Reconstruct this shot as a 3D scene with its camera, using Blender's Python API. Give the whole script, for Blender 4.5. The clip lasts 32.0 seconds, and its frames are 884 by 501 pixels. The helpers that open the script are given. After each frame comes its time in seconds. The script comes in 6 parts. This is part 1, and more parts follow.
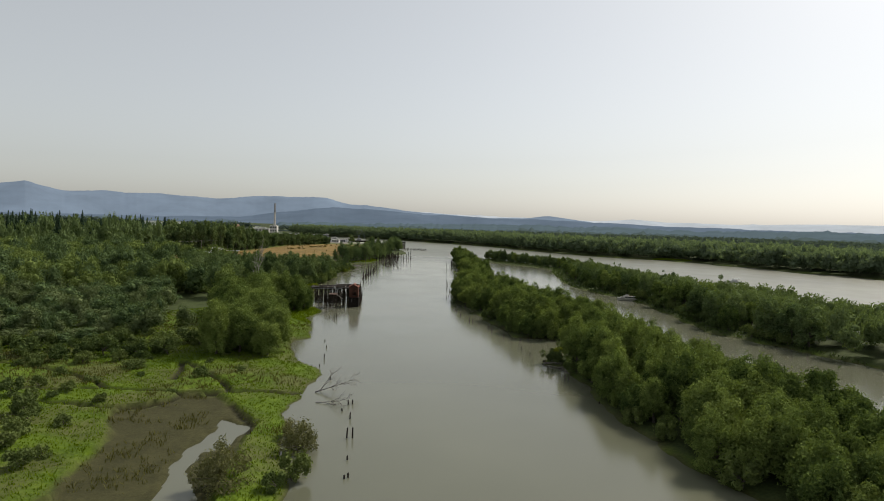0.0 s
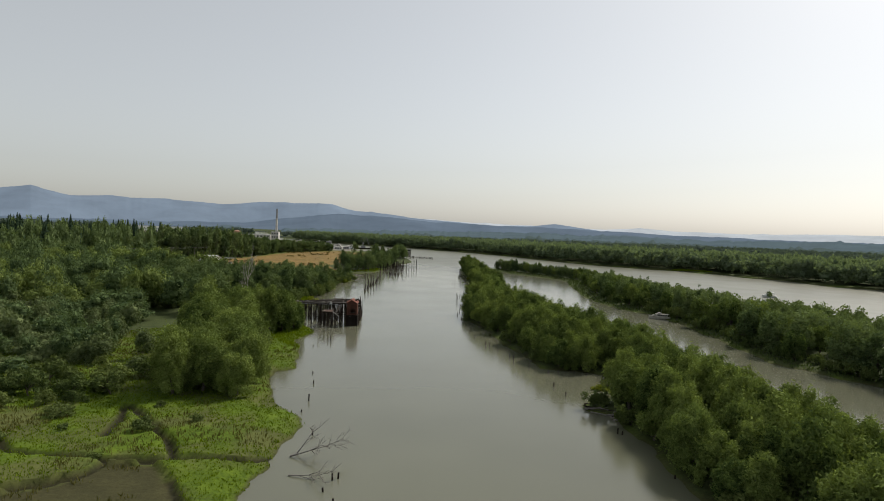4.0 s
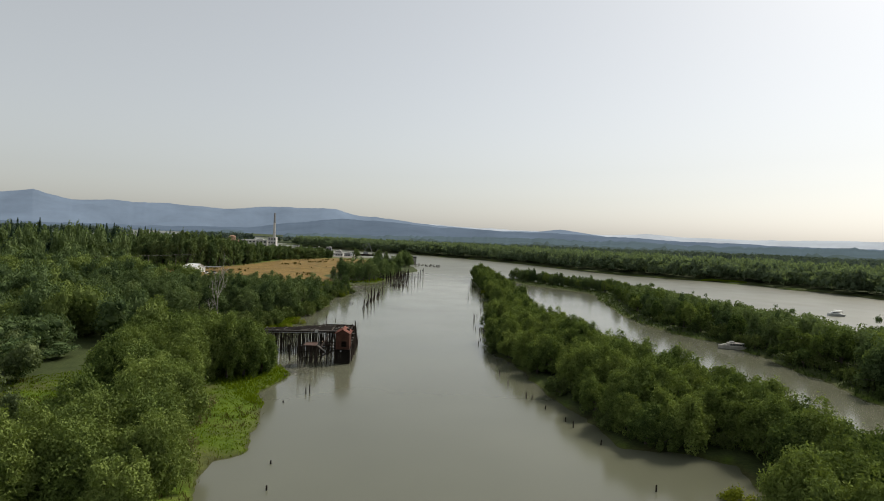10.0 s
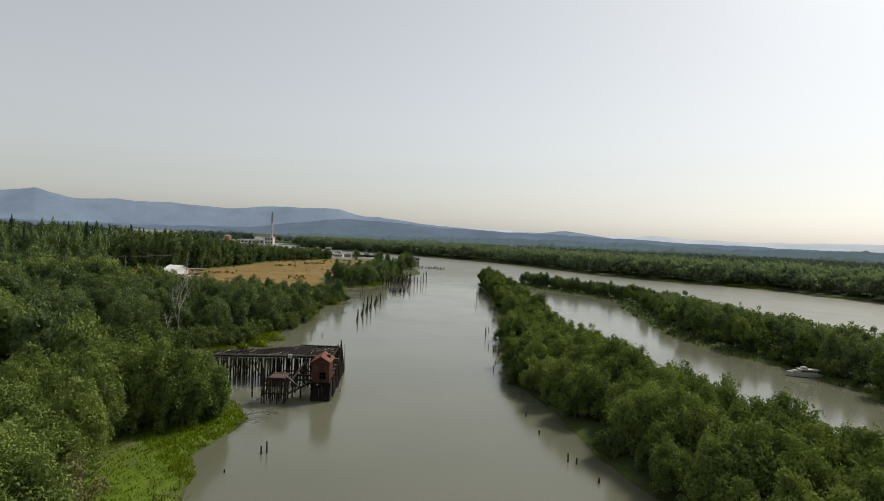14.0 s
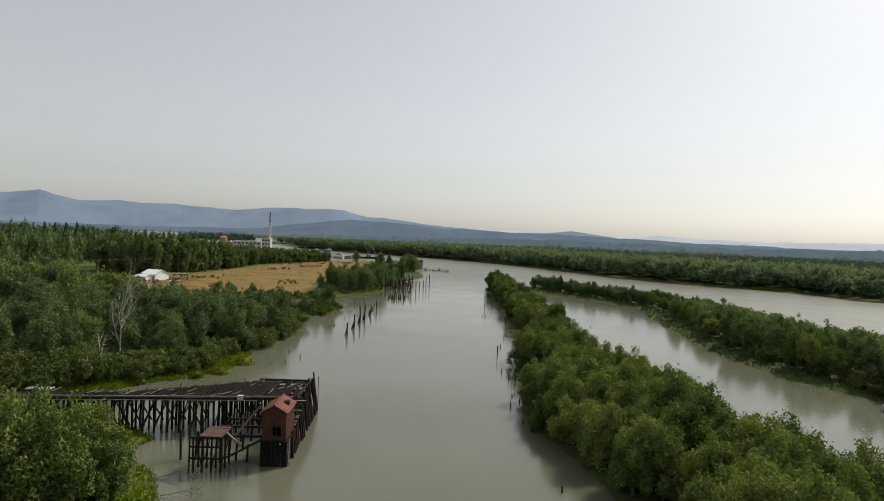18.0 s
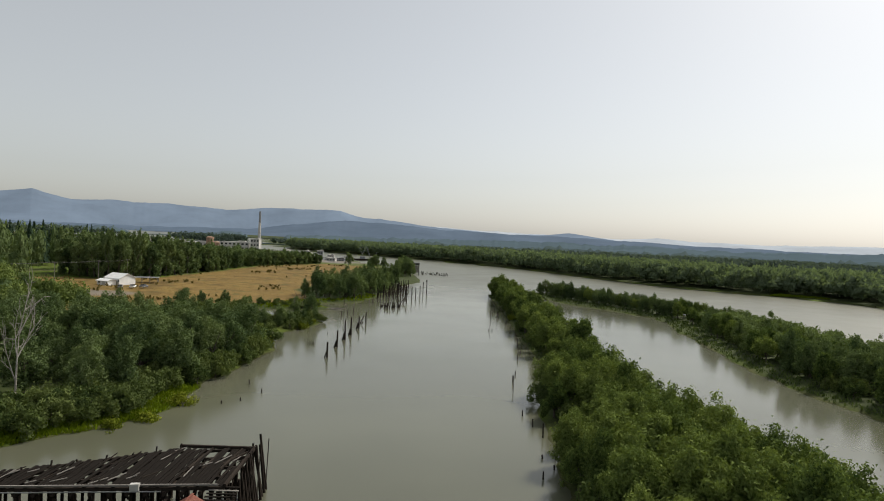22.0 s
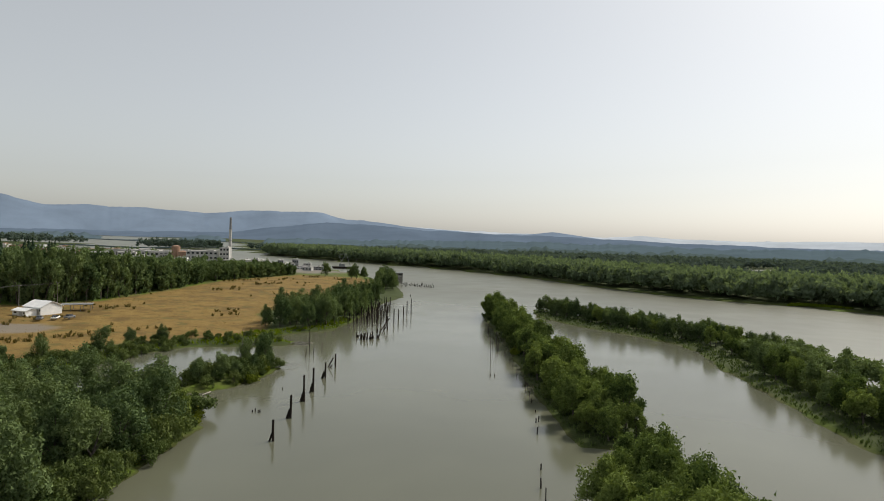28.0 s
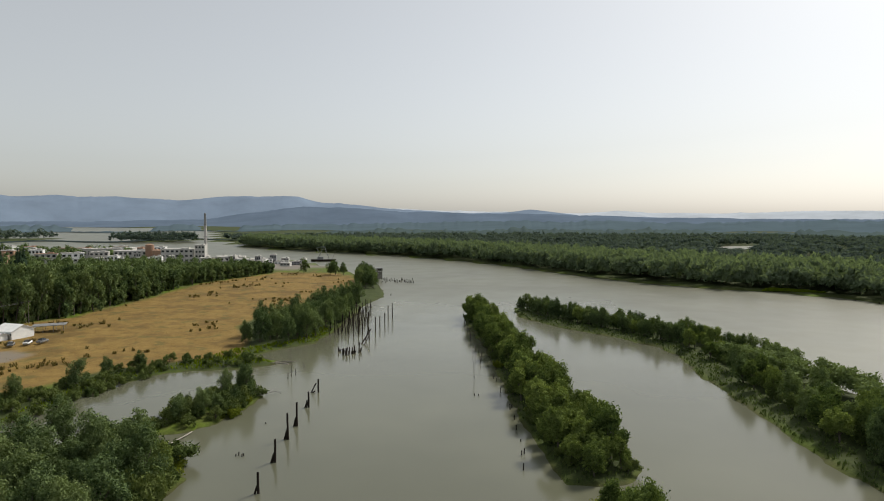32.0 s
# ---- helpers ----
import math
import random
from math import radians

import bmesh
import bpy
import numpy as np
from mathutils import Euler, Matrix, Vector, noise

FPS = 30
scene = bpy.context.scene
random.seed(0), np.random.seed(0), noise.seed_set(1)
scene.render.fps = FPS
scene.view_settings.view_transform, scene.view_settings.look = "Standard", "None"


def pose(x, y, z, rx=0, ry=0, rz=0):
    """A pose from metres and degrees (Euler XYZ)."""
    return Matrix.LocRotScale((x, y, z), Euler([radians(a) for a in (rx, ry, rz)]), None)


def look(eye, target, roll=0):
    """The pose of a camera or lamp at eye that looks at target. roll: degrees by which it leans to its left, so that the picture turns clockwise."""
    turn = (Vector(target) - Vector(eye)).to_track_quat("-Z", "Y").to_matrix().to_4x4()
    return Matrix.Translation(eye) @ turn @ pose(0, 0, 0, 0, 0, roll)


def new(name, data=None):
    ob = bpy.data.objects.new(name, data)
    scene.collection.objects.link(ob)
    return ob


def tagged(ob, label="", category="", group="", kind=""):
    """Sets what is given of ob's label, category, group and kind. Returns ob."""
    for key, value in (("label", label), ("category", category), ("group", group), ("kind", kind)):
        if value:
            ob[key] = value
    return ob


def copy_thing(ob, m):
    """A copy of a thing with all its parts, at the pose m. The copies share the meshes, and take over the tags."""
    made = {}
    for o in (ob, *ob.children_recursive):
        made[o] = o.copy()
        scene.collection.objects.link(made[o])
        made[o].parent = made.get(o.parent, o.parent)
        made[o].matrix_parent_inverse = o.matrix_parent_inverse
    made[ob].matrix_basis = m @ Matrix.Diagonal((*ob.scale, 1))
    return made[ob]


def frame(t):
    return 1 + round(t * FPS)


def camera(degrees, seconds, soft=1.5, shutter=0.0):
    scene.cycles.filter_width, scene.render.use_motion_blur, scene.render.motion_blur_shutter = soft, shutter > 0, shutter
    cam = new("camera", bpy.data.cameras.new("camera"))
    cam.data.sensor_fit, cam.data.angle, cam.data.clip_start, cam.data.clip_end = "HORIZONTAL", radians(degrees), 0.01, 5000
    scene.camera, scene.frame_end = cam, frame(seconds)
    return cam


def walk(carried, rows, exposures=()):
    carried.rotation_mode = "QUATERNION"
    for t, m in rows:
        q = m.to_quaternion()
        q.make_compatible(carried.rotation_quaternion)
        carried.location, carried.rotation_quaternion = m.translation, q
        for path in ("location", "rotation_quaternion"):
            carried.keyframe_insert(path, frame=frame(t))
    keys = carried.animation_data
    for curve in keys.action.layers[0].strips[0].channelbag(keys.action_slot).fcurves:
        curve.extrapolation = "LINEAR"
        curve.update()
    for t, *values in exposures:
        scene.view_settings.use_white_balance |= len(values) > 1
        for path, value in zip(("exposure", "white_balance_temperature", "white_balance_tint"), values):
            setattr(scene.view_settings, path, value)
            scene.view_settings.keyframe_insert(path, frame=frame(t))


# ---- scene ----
cam = camera(72.15, 32.0, soft=1.0)
PATH = [
    (0, (0.00, -0.00, 30.00), (5.56, 99.74, 25.43), 1.57),
    (1, (-0.02, 6.43, 30.01), (5.33, 106.19, 25.76), 1.87),
    (2, (-0.27, 12.91, 30.02), (4.86, 112.70, 26.04), 2.04),
    (3, (-0.29, 19.78, 30.01), (4.54, 119.59, 26.32), 2.04),
    (3.5, (-0.34, 23.32, 29.98), (4.41, 123.14, 26.45), 1.98),
    (5.5, (-0.78, 38.00, 29.94), (3.60, 137.86, 26.74), 2.11),
    (6, (-0.89, 41.86, 30.09), (3.45, 141.71, 26.92), 2.09),
    (7, (-1.11, 49.48, 30.18), (2.81, 149.37, 27.30), 2.12),
    (8, (-1.50, 56.83, 30.04), (2.42, 156.72, 27.44), 2.17),
    (9, (-1.89, 64.33, 30.24), (2.13, 164.22, 27.61), 2.15),
    (10, (-2.06, 71.92, 30.22), (1.91, 171.81, 27.67), 2.11),
    (11, (-1.98, 79.89, 30.14), (1.86, 179.79, 27.58), 2.10),
    (12, (-1.85, 88.04, 30.10), (1.79, 187.95, 27.57), 2.08),
    (13, (-1.76, 96.02, 30.06), (1.76, 195.93, 27.45), 2.22),
    (14, (-1.69, 103.92, 29.96), (1.68, 203.83, 27.52), 2.41),
    (14.5, (-1.57, 107.93, 29.96), (1.65, 207.85, 27.51), 2.46),
    (16.5, (-0.72, 123.61, 29.89), (1.87, 223.54, 27.39), 2.50),
    (17, (-0.42, 127.03, 29.90), (2.09, 226.96, 27.31), 2.36),
    (18, (-0.09, 133.99, 29.91), (2.41, 233.93, 27.55), 2.20),
    (19, (-0.00, 141.61, 30.00), (2.50, 241.55, 27.61), 2.51),
    (20, (0.00, 149.43, 29.88), (2.60, 249.37, 27.72), 2.53),
    (21, (-0.11, 157.46, 29.82), (2.72, 257.40, 27.65), 2.56),
    (22, (-0.44, 165.53, 29.80), (2.60, 265.46, 27.70), 2.50),
    (23, (-0.74, 173.33, 29.67), (2.25, 273.26, 27.51), 2.66),
    (24, (-0.62, 181.00, 29.82), (2.17, 280.94, 27.73), 2.72),
    (24.5, (-0.56, 184.79, 29.98), (2.24, 284.73, 27.79), 2.65),
    (26.5, (-0.37, 199.38, 31.19), (2.95, 299.30, 29.09), 2.61),
    (27, (-0.33, 202.29, 32.61), (3.47, 302.20, 30.69), 2.38),
    (27.5, (-0.43, 205.02, 33.97), (4.48, 304.88, 32.02), 2.03),
    (28, (-0.57, 207.01, 35.33), (5.19, 306.82, 33.30), 1.70),
    (28.5, (-0.84, 208.51, 36.52), (6.80, 308.19, 34.06), 1.42),
    (29, (-1.20, 209.60, 37.65), (6.95, 309.22, 34.50), 1.11),
    (29.5, (-1.38, 209.87, 39.01), (7.00, 309.45, 35.37), 0.86),
    (30, (-1.43, 210.03, 40.33), (7.08, 309.59, 36.39), 0.64),
    (30.5, (-1.35, 210.23, 41.76), (7.33, 309.76, 37.34), 0.48),
    (31, (-1.24, 210.35, 43.07), (7.65, 309.84, 38.33), 0.25),
    (31.5, (-1.07, 209.65, 44.84), (8.01, 309.10, 39.62), 0.14),
    (32, (-0.90, 208.79, 46.42), (8.39, 308.21, 40.94), 0.00),
]
walk(cam, [(t, look(eye, target, roll)) for t, eye, target, roll in PATH])

# ---- world and light ----
SUN_AZ, SUN_EL = radians(52), radians(45)      # clockwise from the channel's direction, above the horizon
world = bpy.data.worlds.new("hazy_sky")
scene.world = world
world.use_nodes = True
wn = world.node_tree
wn.nodes.clear()
sky = wn.nodes.new("ShaderNodeTexSky")
sky.sky_type, sky.sun_disc = "NISHITA", False
sky.sun_elevation, sky.sun_rotation = SUN_EL, SUN_AZ
sky.air_density, sky.dust_density, sky.ozone_density = 1.0, 2.0, 1.0
grey = wn.nodes.new("ShaderNodeHueSaturation")
grey.inputs["Saturation"].default_value = 0.44
veil = wn.nodes.new("ShaderNodeMix")
veil.data_type = "RGBA"
veil.inputs["Factor"].default_value = 0.30
veil.inputs["B"].default_value = (5.95, 6.0, 5.5, 1)
back = wn.nodes.new("ShaderNodeBackground")
back.inputs["Strength"].default_value = 0.119
wout = wn.nodes.new("ShaderNodeOutputWorld")
wn.links.new(sky.outputs["Color"], grey.inputs["Color"])
wn.links.new(grey.outputs["Color"], veil.inputs["A"])
wn.links.new(veil.outputs["Result"], back.inputs["Color"])
wn.links.new(back.outputs["Background"], wout.inputs["Surface"])
sun = new("sun", bpy.data.lights.new("sun", "SUN"))
sun.data.energy, sun.data.angle, sun.data.color = 3.9, radians(10), (1.0, 0.93, 0.82)
SUN_DIR = Vector((math.sin(SUN_AZ) * math.cos(SUN_EL), math.cos(SUN_AZ) * math.cos(SUN_EL), math.sin(SUN_EL)))
sun.matrix_world = look(SUN_DIR * 100, (0, 0, 0))
scene.view_settings.exposure = 0.0


# ---- materials ----
class Nodes:
    """A small builder for node materials."""

    def __init__(self, name):
        self.mat = bpy.data.materials.new(name)
        self.mat.use_nodes = True
        self.nt = self.mat.node_tree
        self.nt.nodes.clear()
        self.out = self.nt.nodes.new("ShaderNodeOutputMaterial")

    def add(self, kind, **inputs):
        n = self.nt.nodes.new(kind)
        for key, value in inputs.items():
            self.put(n, key.replace("_", " "), value)
        return n

    def put(self, n, key, value):
        if isinstance(value, bpy.types.NodeSocket):
            self.nt.links.new(value, n.inputs[key])
        else:
            n.inputs[key].default_value = value

    def noise(self, scale, detail=4.0, rough=0.6, vector=None):
        n = self.add("ShaderNodeTexNoise", Scale=scale, Detail=detail, Roughness=rough)
        self.nt.links.new(vector or self.coords(), n.inputs["Vector"])
        return n.outputs["Fac"]

    def coords(self):
        return self.add("ShaderNodeTexCoord").outputs["Object"]

    def world_place(self):
        return self.add("ShaderNodeNewGeometry").outputs["Position"]

    def ramp(self, fac, *stops):
        n = self.add("ShaderNodeValToRGB")
        while len(n.color_ramp.elements) < len(stops):
            n.color_ramp.elements.new(0.5)
        for el, (at, col) in zip(n.color_ramp.elements, stops):
            el.position, el.color = at, (*col, 1) if len(col) == 3 else col
        self.nt.links.new(fac, n.inputs["Fac"])
        return n.outputs["Color"]

    def mix(self, fac, a, b, how="MIX"):
        n = self.nt.nodes.new("ShaderNodeMix")
        n.data_type, n.blend_type = "RGBA", how
        for key, value in ((0, fac), (6, a), (7, b)):
            if isinstance(value, bpy.types.NodeSocket):
                self.nt.links.new(value, n.inputs[key])
            else:
                n.inputs[key].default_value = value if key == 0 else (*value, 1)
        return n.outputs[2]

    def math(self, how, a, b=0.0, clamp=False):
        n = self.nt.nodes.new("ShaderNodeMath")
        n.operation, n.use_clamp = how, clamp
        for key, value in ((0, a), (1, b)):
            if isinstance(value, bpy.types.NodeSocket):
                self.nt.links.new(value, n.inputs[key])
            else:
                n.inputs[key].default_value = value
        return n.outputs[0]

    def bump(self, height, strength=0.4, distance=0.05):
        return self.add("ShaderNodeBump", Strength=strength, Distance=distance, Height=height).outputs["Normal"]

    def finish(self, color, rough=0.85, normal=None, metal=0.0, spec=0.3):
        p = self.add("ShaderNodeBsdfPrincipled", Roughness=rough, Metallic=metal)
        self.put(p, "Base Color", color if isinstance(color, bpy.types.NodeSocket) else (*color, 1))
        p.inputs["Specular IOR Level"].default_value = spec
        if normal is not None:
            self.nt.links.new(normal, p.inputs["Normal"])
        self.nt.links.new(p.outputs[0], self.out.inputs["Surface"])
        return self.mat


def leaf_material(name, dark, light, through_light=0.22):
    """Foliage: each tree and each leaf clump has its own shade of green."""
    m = Nodes(name)
    rnd = m.add("ShaderNodeNewGeometry").outputs["Random Per Island"]
    tree = m.add("ShaderNodeObjectInfo").outputs["Random"]
    clump = m.ramp(m.noise(0.55, 2.0, 0.5), (0.36, (0, 0, 0)), (0.64, (1, 1, 1)))
    fac = m.math("ADD", m.math("MULTIPLY", rnd, 0.44), m.math("ADD", m.math("MULTIPLY", clump, 0.24), m.math("MULTIPLY", tree, 0.40)))
    col = m.ramp(fac, (0.08, dark), (0.92, light))
    warm = m.mix(m.math("MULTIPLY", tree, 0.18), col, (light[0] * 1.25, light[1] * 1.0, light[2] * 0.8))
    d = m.add("ShaderNodeBsdfDiffuse", Color=warm)
    t = m.add("ShaderNodeBsdfTranslucent", Color=m.mix(1.0, warm, (1.1, 1.15, 0.6), "MULTIPLY"))
    s = m.add("ShaderNodeMixShader", Fac=through_light)
    m.nt.links.new(d.outputs[0], s.inputs[1])
    m.nt.links.new(t.outputs[0], s.inputs[2])
    m.nt.links.new(s.outputs[0], m.out.inputs["Surface"])
    return m.mat


def plain(name, a, b, scale=3.0, rough=0.85, metal=0.0, bumps=0.3, fine=None, spec=0.3):
    """A surface between two shades, mottled at two scales."""
    m = Nodes(name)
    big = m.noise(scale)
    small = m.noise(fine or scale * 9, 3.0)
    col = m.ramp(m.math("ADD", m.math("MULTIPLY", big, 0.6), m.math("MULTIPLY", small, 0.4)), (0.32, a), (0.68, b))
    return m.finish(col, rough, m.bump(small, bumps, 0.03), metal, spec)


M_WILLOW = leaf_material("willow_leaves", (0.030, 0.054, 0.018), (0.198, 0.260, 0.076), 0.22)
M_COTTON = leaf_material("cottonwood_leaves", (0.038, 0.064, 0.029), (0.170, 0.228, 0.096))
M_CONIFER = leaf_material("conifer_needles", (0.020, 0.038, 0.024), (0.060, 0.090, 0.052), 0.15)
M_SHRUB = leaf_material("shrub_leaves", (0.036, 0.058, 0.020), (0.142, 0.184, 0.064))
M_LIGHTWOOD = leaf_material("light_broad_leaves", (0.048, 0.078, 0.024), (0.190, 0.245, 0.076))
M_YELLOW = leaf_material("sunlit_shrub_leaves", (0.060, 0.085, 0.012), (0.200, 0.235, 0.030))
M_BROWN = leaf_material("browning_leaves", (0.068, 0.074, 0.034), (0.170, 0.172, 0.085), 0.3)
M_GRASS = leaf_material("marsh_grass", (0.044, 0.074, 0.005), (0.150, 0.212, 0.013), 0.32)
M_REED = leaf_material("brown_sedge", (0.045, 0.048, 0.014), (0.105, 0.105, 0.034), 0.2)
M_STRAW = leaf_material("dry_grass_tufts", (0.10, 0.075, 0.030), (0.25, 0.175, 0.075), 0.2)
# next two leaf colours: distance haze is mixed into the greens
M_FARWOOD = leaf_material("hazed_far_leaves", (0.086, 0.122, 0.080), (0.190, 0.245, 0.150), 0.38)
M_PLAINWOOD = leaf_material("hazed_plain_leaves", (0.074, 0.104, 0.092), (0.100, 0.132, 0.114), 0.3)
M_THICKET = leaf_material("grey_willow_leaves", (0.052, 0.076, 0.036), (0.175, 0.215, 0.095))
M_WEED = leaf_material("field_weeds", (0.085, 0.070, 0.026), (0.165, 0.135, 0.052), 0.2)
M_BARK = plain("bark", (0.05, 0.042, 0.032), (0.14, 0.12, 0.095), 2.5)
M_DEADWOOD = plain("bleached_dead_wood", (0.20, 0.18, 0.155), (0.42, 0.39, 0.34), 2.0)
M_PILE = plain("weathered_pile_wood", (0.012, 0.010, 0.008), (0.048, 0.038, 0.031), 1.4, 0.95, spec=0.06)
M_DECK = plain("charred_deck_wood", (0.008, 0.007, 0.006), (0.024, 0.020, 0.017), 0.8, 0.97, spec=0.04)
M_GREYWOOD = plain("silvered_timber", (0.10, 0.092, 0.082), (0.26, 0.24, 0.215), 1.2)
M_BROWNSHEET = plain("brown_rusted_sheet", (0.050, 0.032, 0.026), (0.130, 0.085, 0.068), 0.9, 0.85, spec=0.1)
M_RUST = plain("rusted_iron_sheet", (0.040, 0.022, 0.017), (0.105, 0.048, 0.035), 1.0, 0.85, 0.0, 0.2, spec=0.1)
M_RUSTROOF = plain("rusted_roof_sheet", (0.085, 0.030, 0.022), (0.240, 0.092, 0.065), 0.8, 0.75, 0.0, 0.2, spec=0.15)
M_WHITE = plain("white_painted_metal", (0.62, 0.63, 0.63), (0.82, 0.82, 0.80), 0.5, 0.5, 0.0, 0.05)
M_BOAT = plain("aged_cream_gelcoat", (0.28, 0.27, 0.235), (0.42, 0.41, 0.36), 0.5, 0.45, 0.0, 0.05)
M_CONCRETE = plain("pale_concrete", (0.36, 0.35, 0.33), (0.52, 0.51, 0.48), 0.15, 0.9, 0.0, 0.1)
M_DARKGLASS = plain("dark_window_glass", (0.02, 0.024, 0.028), (0.04, 0.045, 0.05), 1.0, 0.12, 0.0, 0.0, spec=0.6)
M_BRICK = plain("tan_tank_paint", (0.24, 0.15, 0.10), (0.34, 0.215, 0.145), 0.2, 0.7)
M_STEEL = plain("grey_steel", (0.16, 0.165, 0.17), (0.30, 0.305, 0.31), 0.6, 0.5, 0.3, 0.1)
M_ASPHALT = plain("worn_asphalt", (0.05, 0.05, 0.05), (0.10, 0.098, 0.092), 0.3)


def ground_material():
    m = Nodes("river_land")
    pos = m.world_place()
    mid, fine = m.noise(0.28, 4, 0.6, pos), m.noise(2.2, 3, 0.6, pos)
    lum = m.math("ADD", m.math("MULTIPLY", mid, 0.5), m.math("MULTIPLY", fine, 0.5))
    marsh = m.ramp(lum, (0.30, (0.032, 0.056, 0.005)), (0.52, (0.072, 0.114, 0.008)), (0.72, (0.114, 0.166, 0.011)))
    olive = m.ramp(lum, (0.30, (0.045, 0.052, 0.016)), (0.70, (0.110, 0.120, 0.036)))
    green = m.mix(m.ramp(m.noise(0.075, 4, 0.6, pos), (0.44, (0, 0, 0)), (0.58, (0.9, 0.9, 0.9))), marsh, olive)
    mud = m.ramp(lum, (0.3, (0.027, 0.028, 0.011)), (0.7, (0.060, 0.057, 0.023)))
    straw = m.ramp(lum, (0.28, (0.098, 0.062, 0.018)), (0.48, (0.180, 0.118, 0.036)), (0.75, (0.262, 0.182, 0.060)))
    straw = m.mix(m.ramp(m.noise(0.06, 5, 0.65, pos), (0.46, (0, 0, 0)), (0.62, (0.8, 0.8, 0.8))), straw, (0.100, 0.066, 0.022))
    straw = m.mix(m.ramp(m.noise(0.13, 4, 0.6, pos), (0.55, (0, 0, 0)), (0.66, (0.6, 0.6, 0.6))), straw, (0.085, 0.082, 0.026))
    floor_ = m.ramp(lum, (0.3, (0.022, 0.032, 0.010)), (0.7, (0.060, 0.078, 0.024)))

    def layer(name):
        a = m.nt.nodes.new("ShaderNodeAttribute")
        a.attribute_name = name
        return a.outputs["Fac"]

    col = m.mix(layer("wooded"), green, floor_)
    col = m.mix(layer("dry"), col, straw)
    col = m.mix(layer("mud"), col, mud)
    # creek mud, its colour darkened to stand for the banks' shadow
    col = m.mix(layer("creek"), col, (0.017, 0.017, 0.008))
    col = m.mix(layer("paved"), col, (0.17, 0.155, 0.135))
    return m.finish(col, 0.95, m.bump(lum, 0.5, 0.25), 0.0, 0.15)


def water_material():
    m = Nodes("silty_river_water")
    pos = m.world_place()
    stretch = m.add("ShaderNodeMapping")
    stretch.inputs["Scale"].default_value = (1.0, 0.35, 1.0)
    m.nt.links.new(pos, stretch.inputs["Vector"])
    rip = m.noise(1.1, 3, 0.55, stretch.outputs[0])
    swell = m.noise(0.05, 2, 0.5, pos)
    col = m.ramp(m.noise(0.018, 3, 0.5, pos), (0.35, (0.096, 0.099, 0.068)), (0.65, (0.119, 0.122, 0.085)))
    xyz = m.add("ShaderNodeSeparateXYZ", Vector=pos)
    east = m.math("MULTIPLY", m.math("SUBTRACT", xyz.outputs["X"], 92.0), 1 / 50.0, True)
    north = m.math("MULTIPLY", m.math("SUBTRACT", xyz.outputs["Y"], 440.0), 1 / 160.0, True)
    wind = m.math("MAXIMUM", east, north)
    rough = m.math("ADD", m.math("ADD", m.math("MULTIPLY", swell, 0.12), 0.09), m.math("MULTIPLY", wind, 0.22))
    p = m.add("ShaderNodeBsdfPrincipled", Roughness=rough, IOR=1.38)
    m.put(p, "Base Color", col)
    m.nt.links.new(m.bump(rip, 0.12, 0.06), p.inputs["Normal"])
    m.nt.links.new(p.outputs[0], m.out.inputs["Surface"])
    return m.mat


M_GROUND, M_WATER = ground_material(), water_material()


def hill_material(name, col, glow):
    """Distant ridges: kilometres of summer haze are put into their colour and glow."""
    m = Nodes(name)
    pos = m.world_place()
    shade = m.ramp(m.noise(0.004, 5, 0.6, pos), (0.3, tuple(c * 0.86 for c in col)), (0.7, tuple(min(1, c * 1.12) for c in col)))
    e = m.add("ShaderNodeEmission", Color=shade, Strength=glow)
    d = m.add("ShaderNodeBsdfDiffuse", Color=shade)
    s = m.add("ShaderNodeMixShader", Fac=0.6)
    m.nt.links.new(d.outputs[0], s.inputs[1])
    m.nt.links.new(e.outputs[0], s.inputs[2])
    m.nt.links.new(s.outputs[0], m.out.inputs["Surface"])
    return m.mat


# ---- mesh tools ----
def tri_mesh(name, verts, faces, mat, smooth=False):
    me = bpy.data.meshes.new(name)
    me.from_pydata(np.asarray(verts).tolist(), [], np.asarray(faces).tolist() if not isinstance(faces, list) else faces)
    if mat is not None:
        me.materials.append(mat)
    if smooth:
        me.polygons.foreach_set("use_smooth", [True] * len(me.polygons))
    me.update()
    return me


def part(name, data, mat, parent, label=""):
    """Links a bmesh or a mesh as ONE mesh object under a thing or a part."""
    if isinstance(data, bmesh.types.BMesh):
        me = bpy.data.meshes.new(name)
        data.to_mesh(me)
        data.free()
        data = me
    if mat is not None and not data.materials:
        data.materials.append(mat)
    ob = new(name, data)
    ob.parent = parent
    return tagged(ob, label)


def thing(name, label, category, group="", at=None):
    ob = new(name)
    ob.empty_display_size = 0.5
    if at is not None:
        ob.matrix_world = at
    return tagged(ob, label, category, group)


def add_box(bm, centre, size, turn=None):
    m = Matrix.Translation(centre) @ (turn.to_4x4() if turn is not None else Matrix()) @ Matrix.Diagonal((*size, 1))
    return bmesh.ops.create_cube(bm, size=1.0, matrix=m)["verts"]


def add_beam(bm, a, b, w, h=None):
    """A squared timber from a to b."""
    a, b = Vector(a), Vector(b)
    d = b - a
    m = Matrix.Translation((a + b) / 2) @ d.to_track_quat("Z", "Y").to_matrix().to_4x4() @ Matrix.Diagonal((w, h or w, d.length, 1))
    return bmesh.ops.create_cube(bm, size=1.0, matrix=m)["verts"]


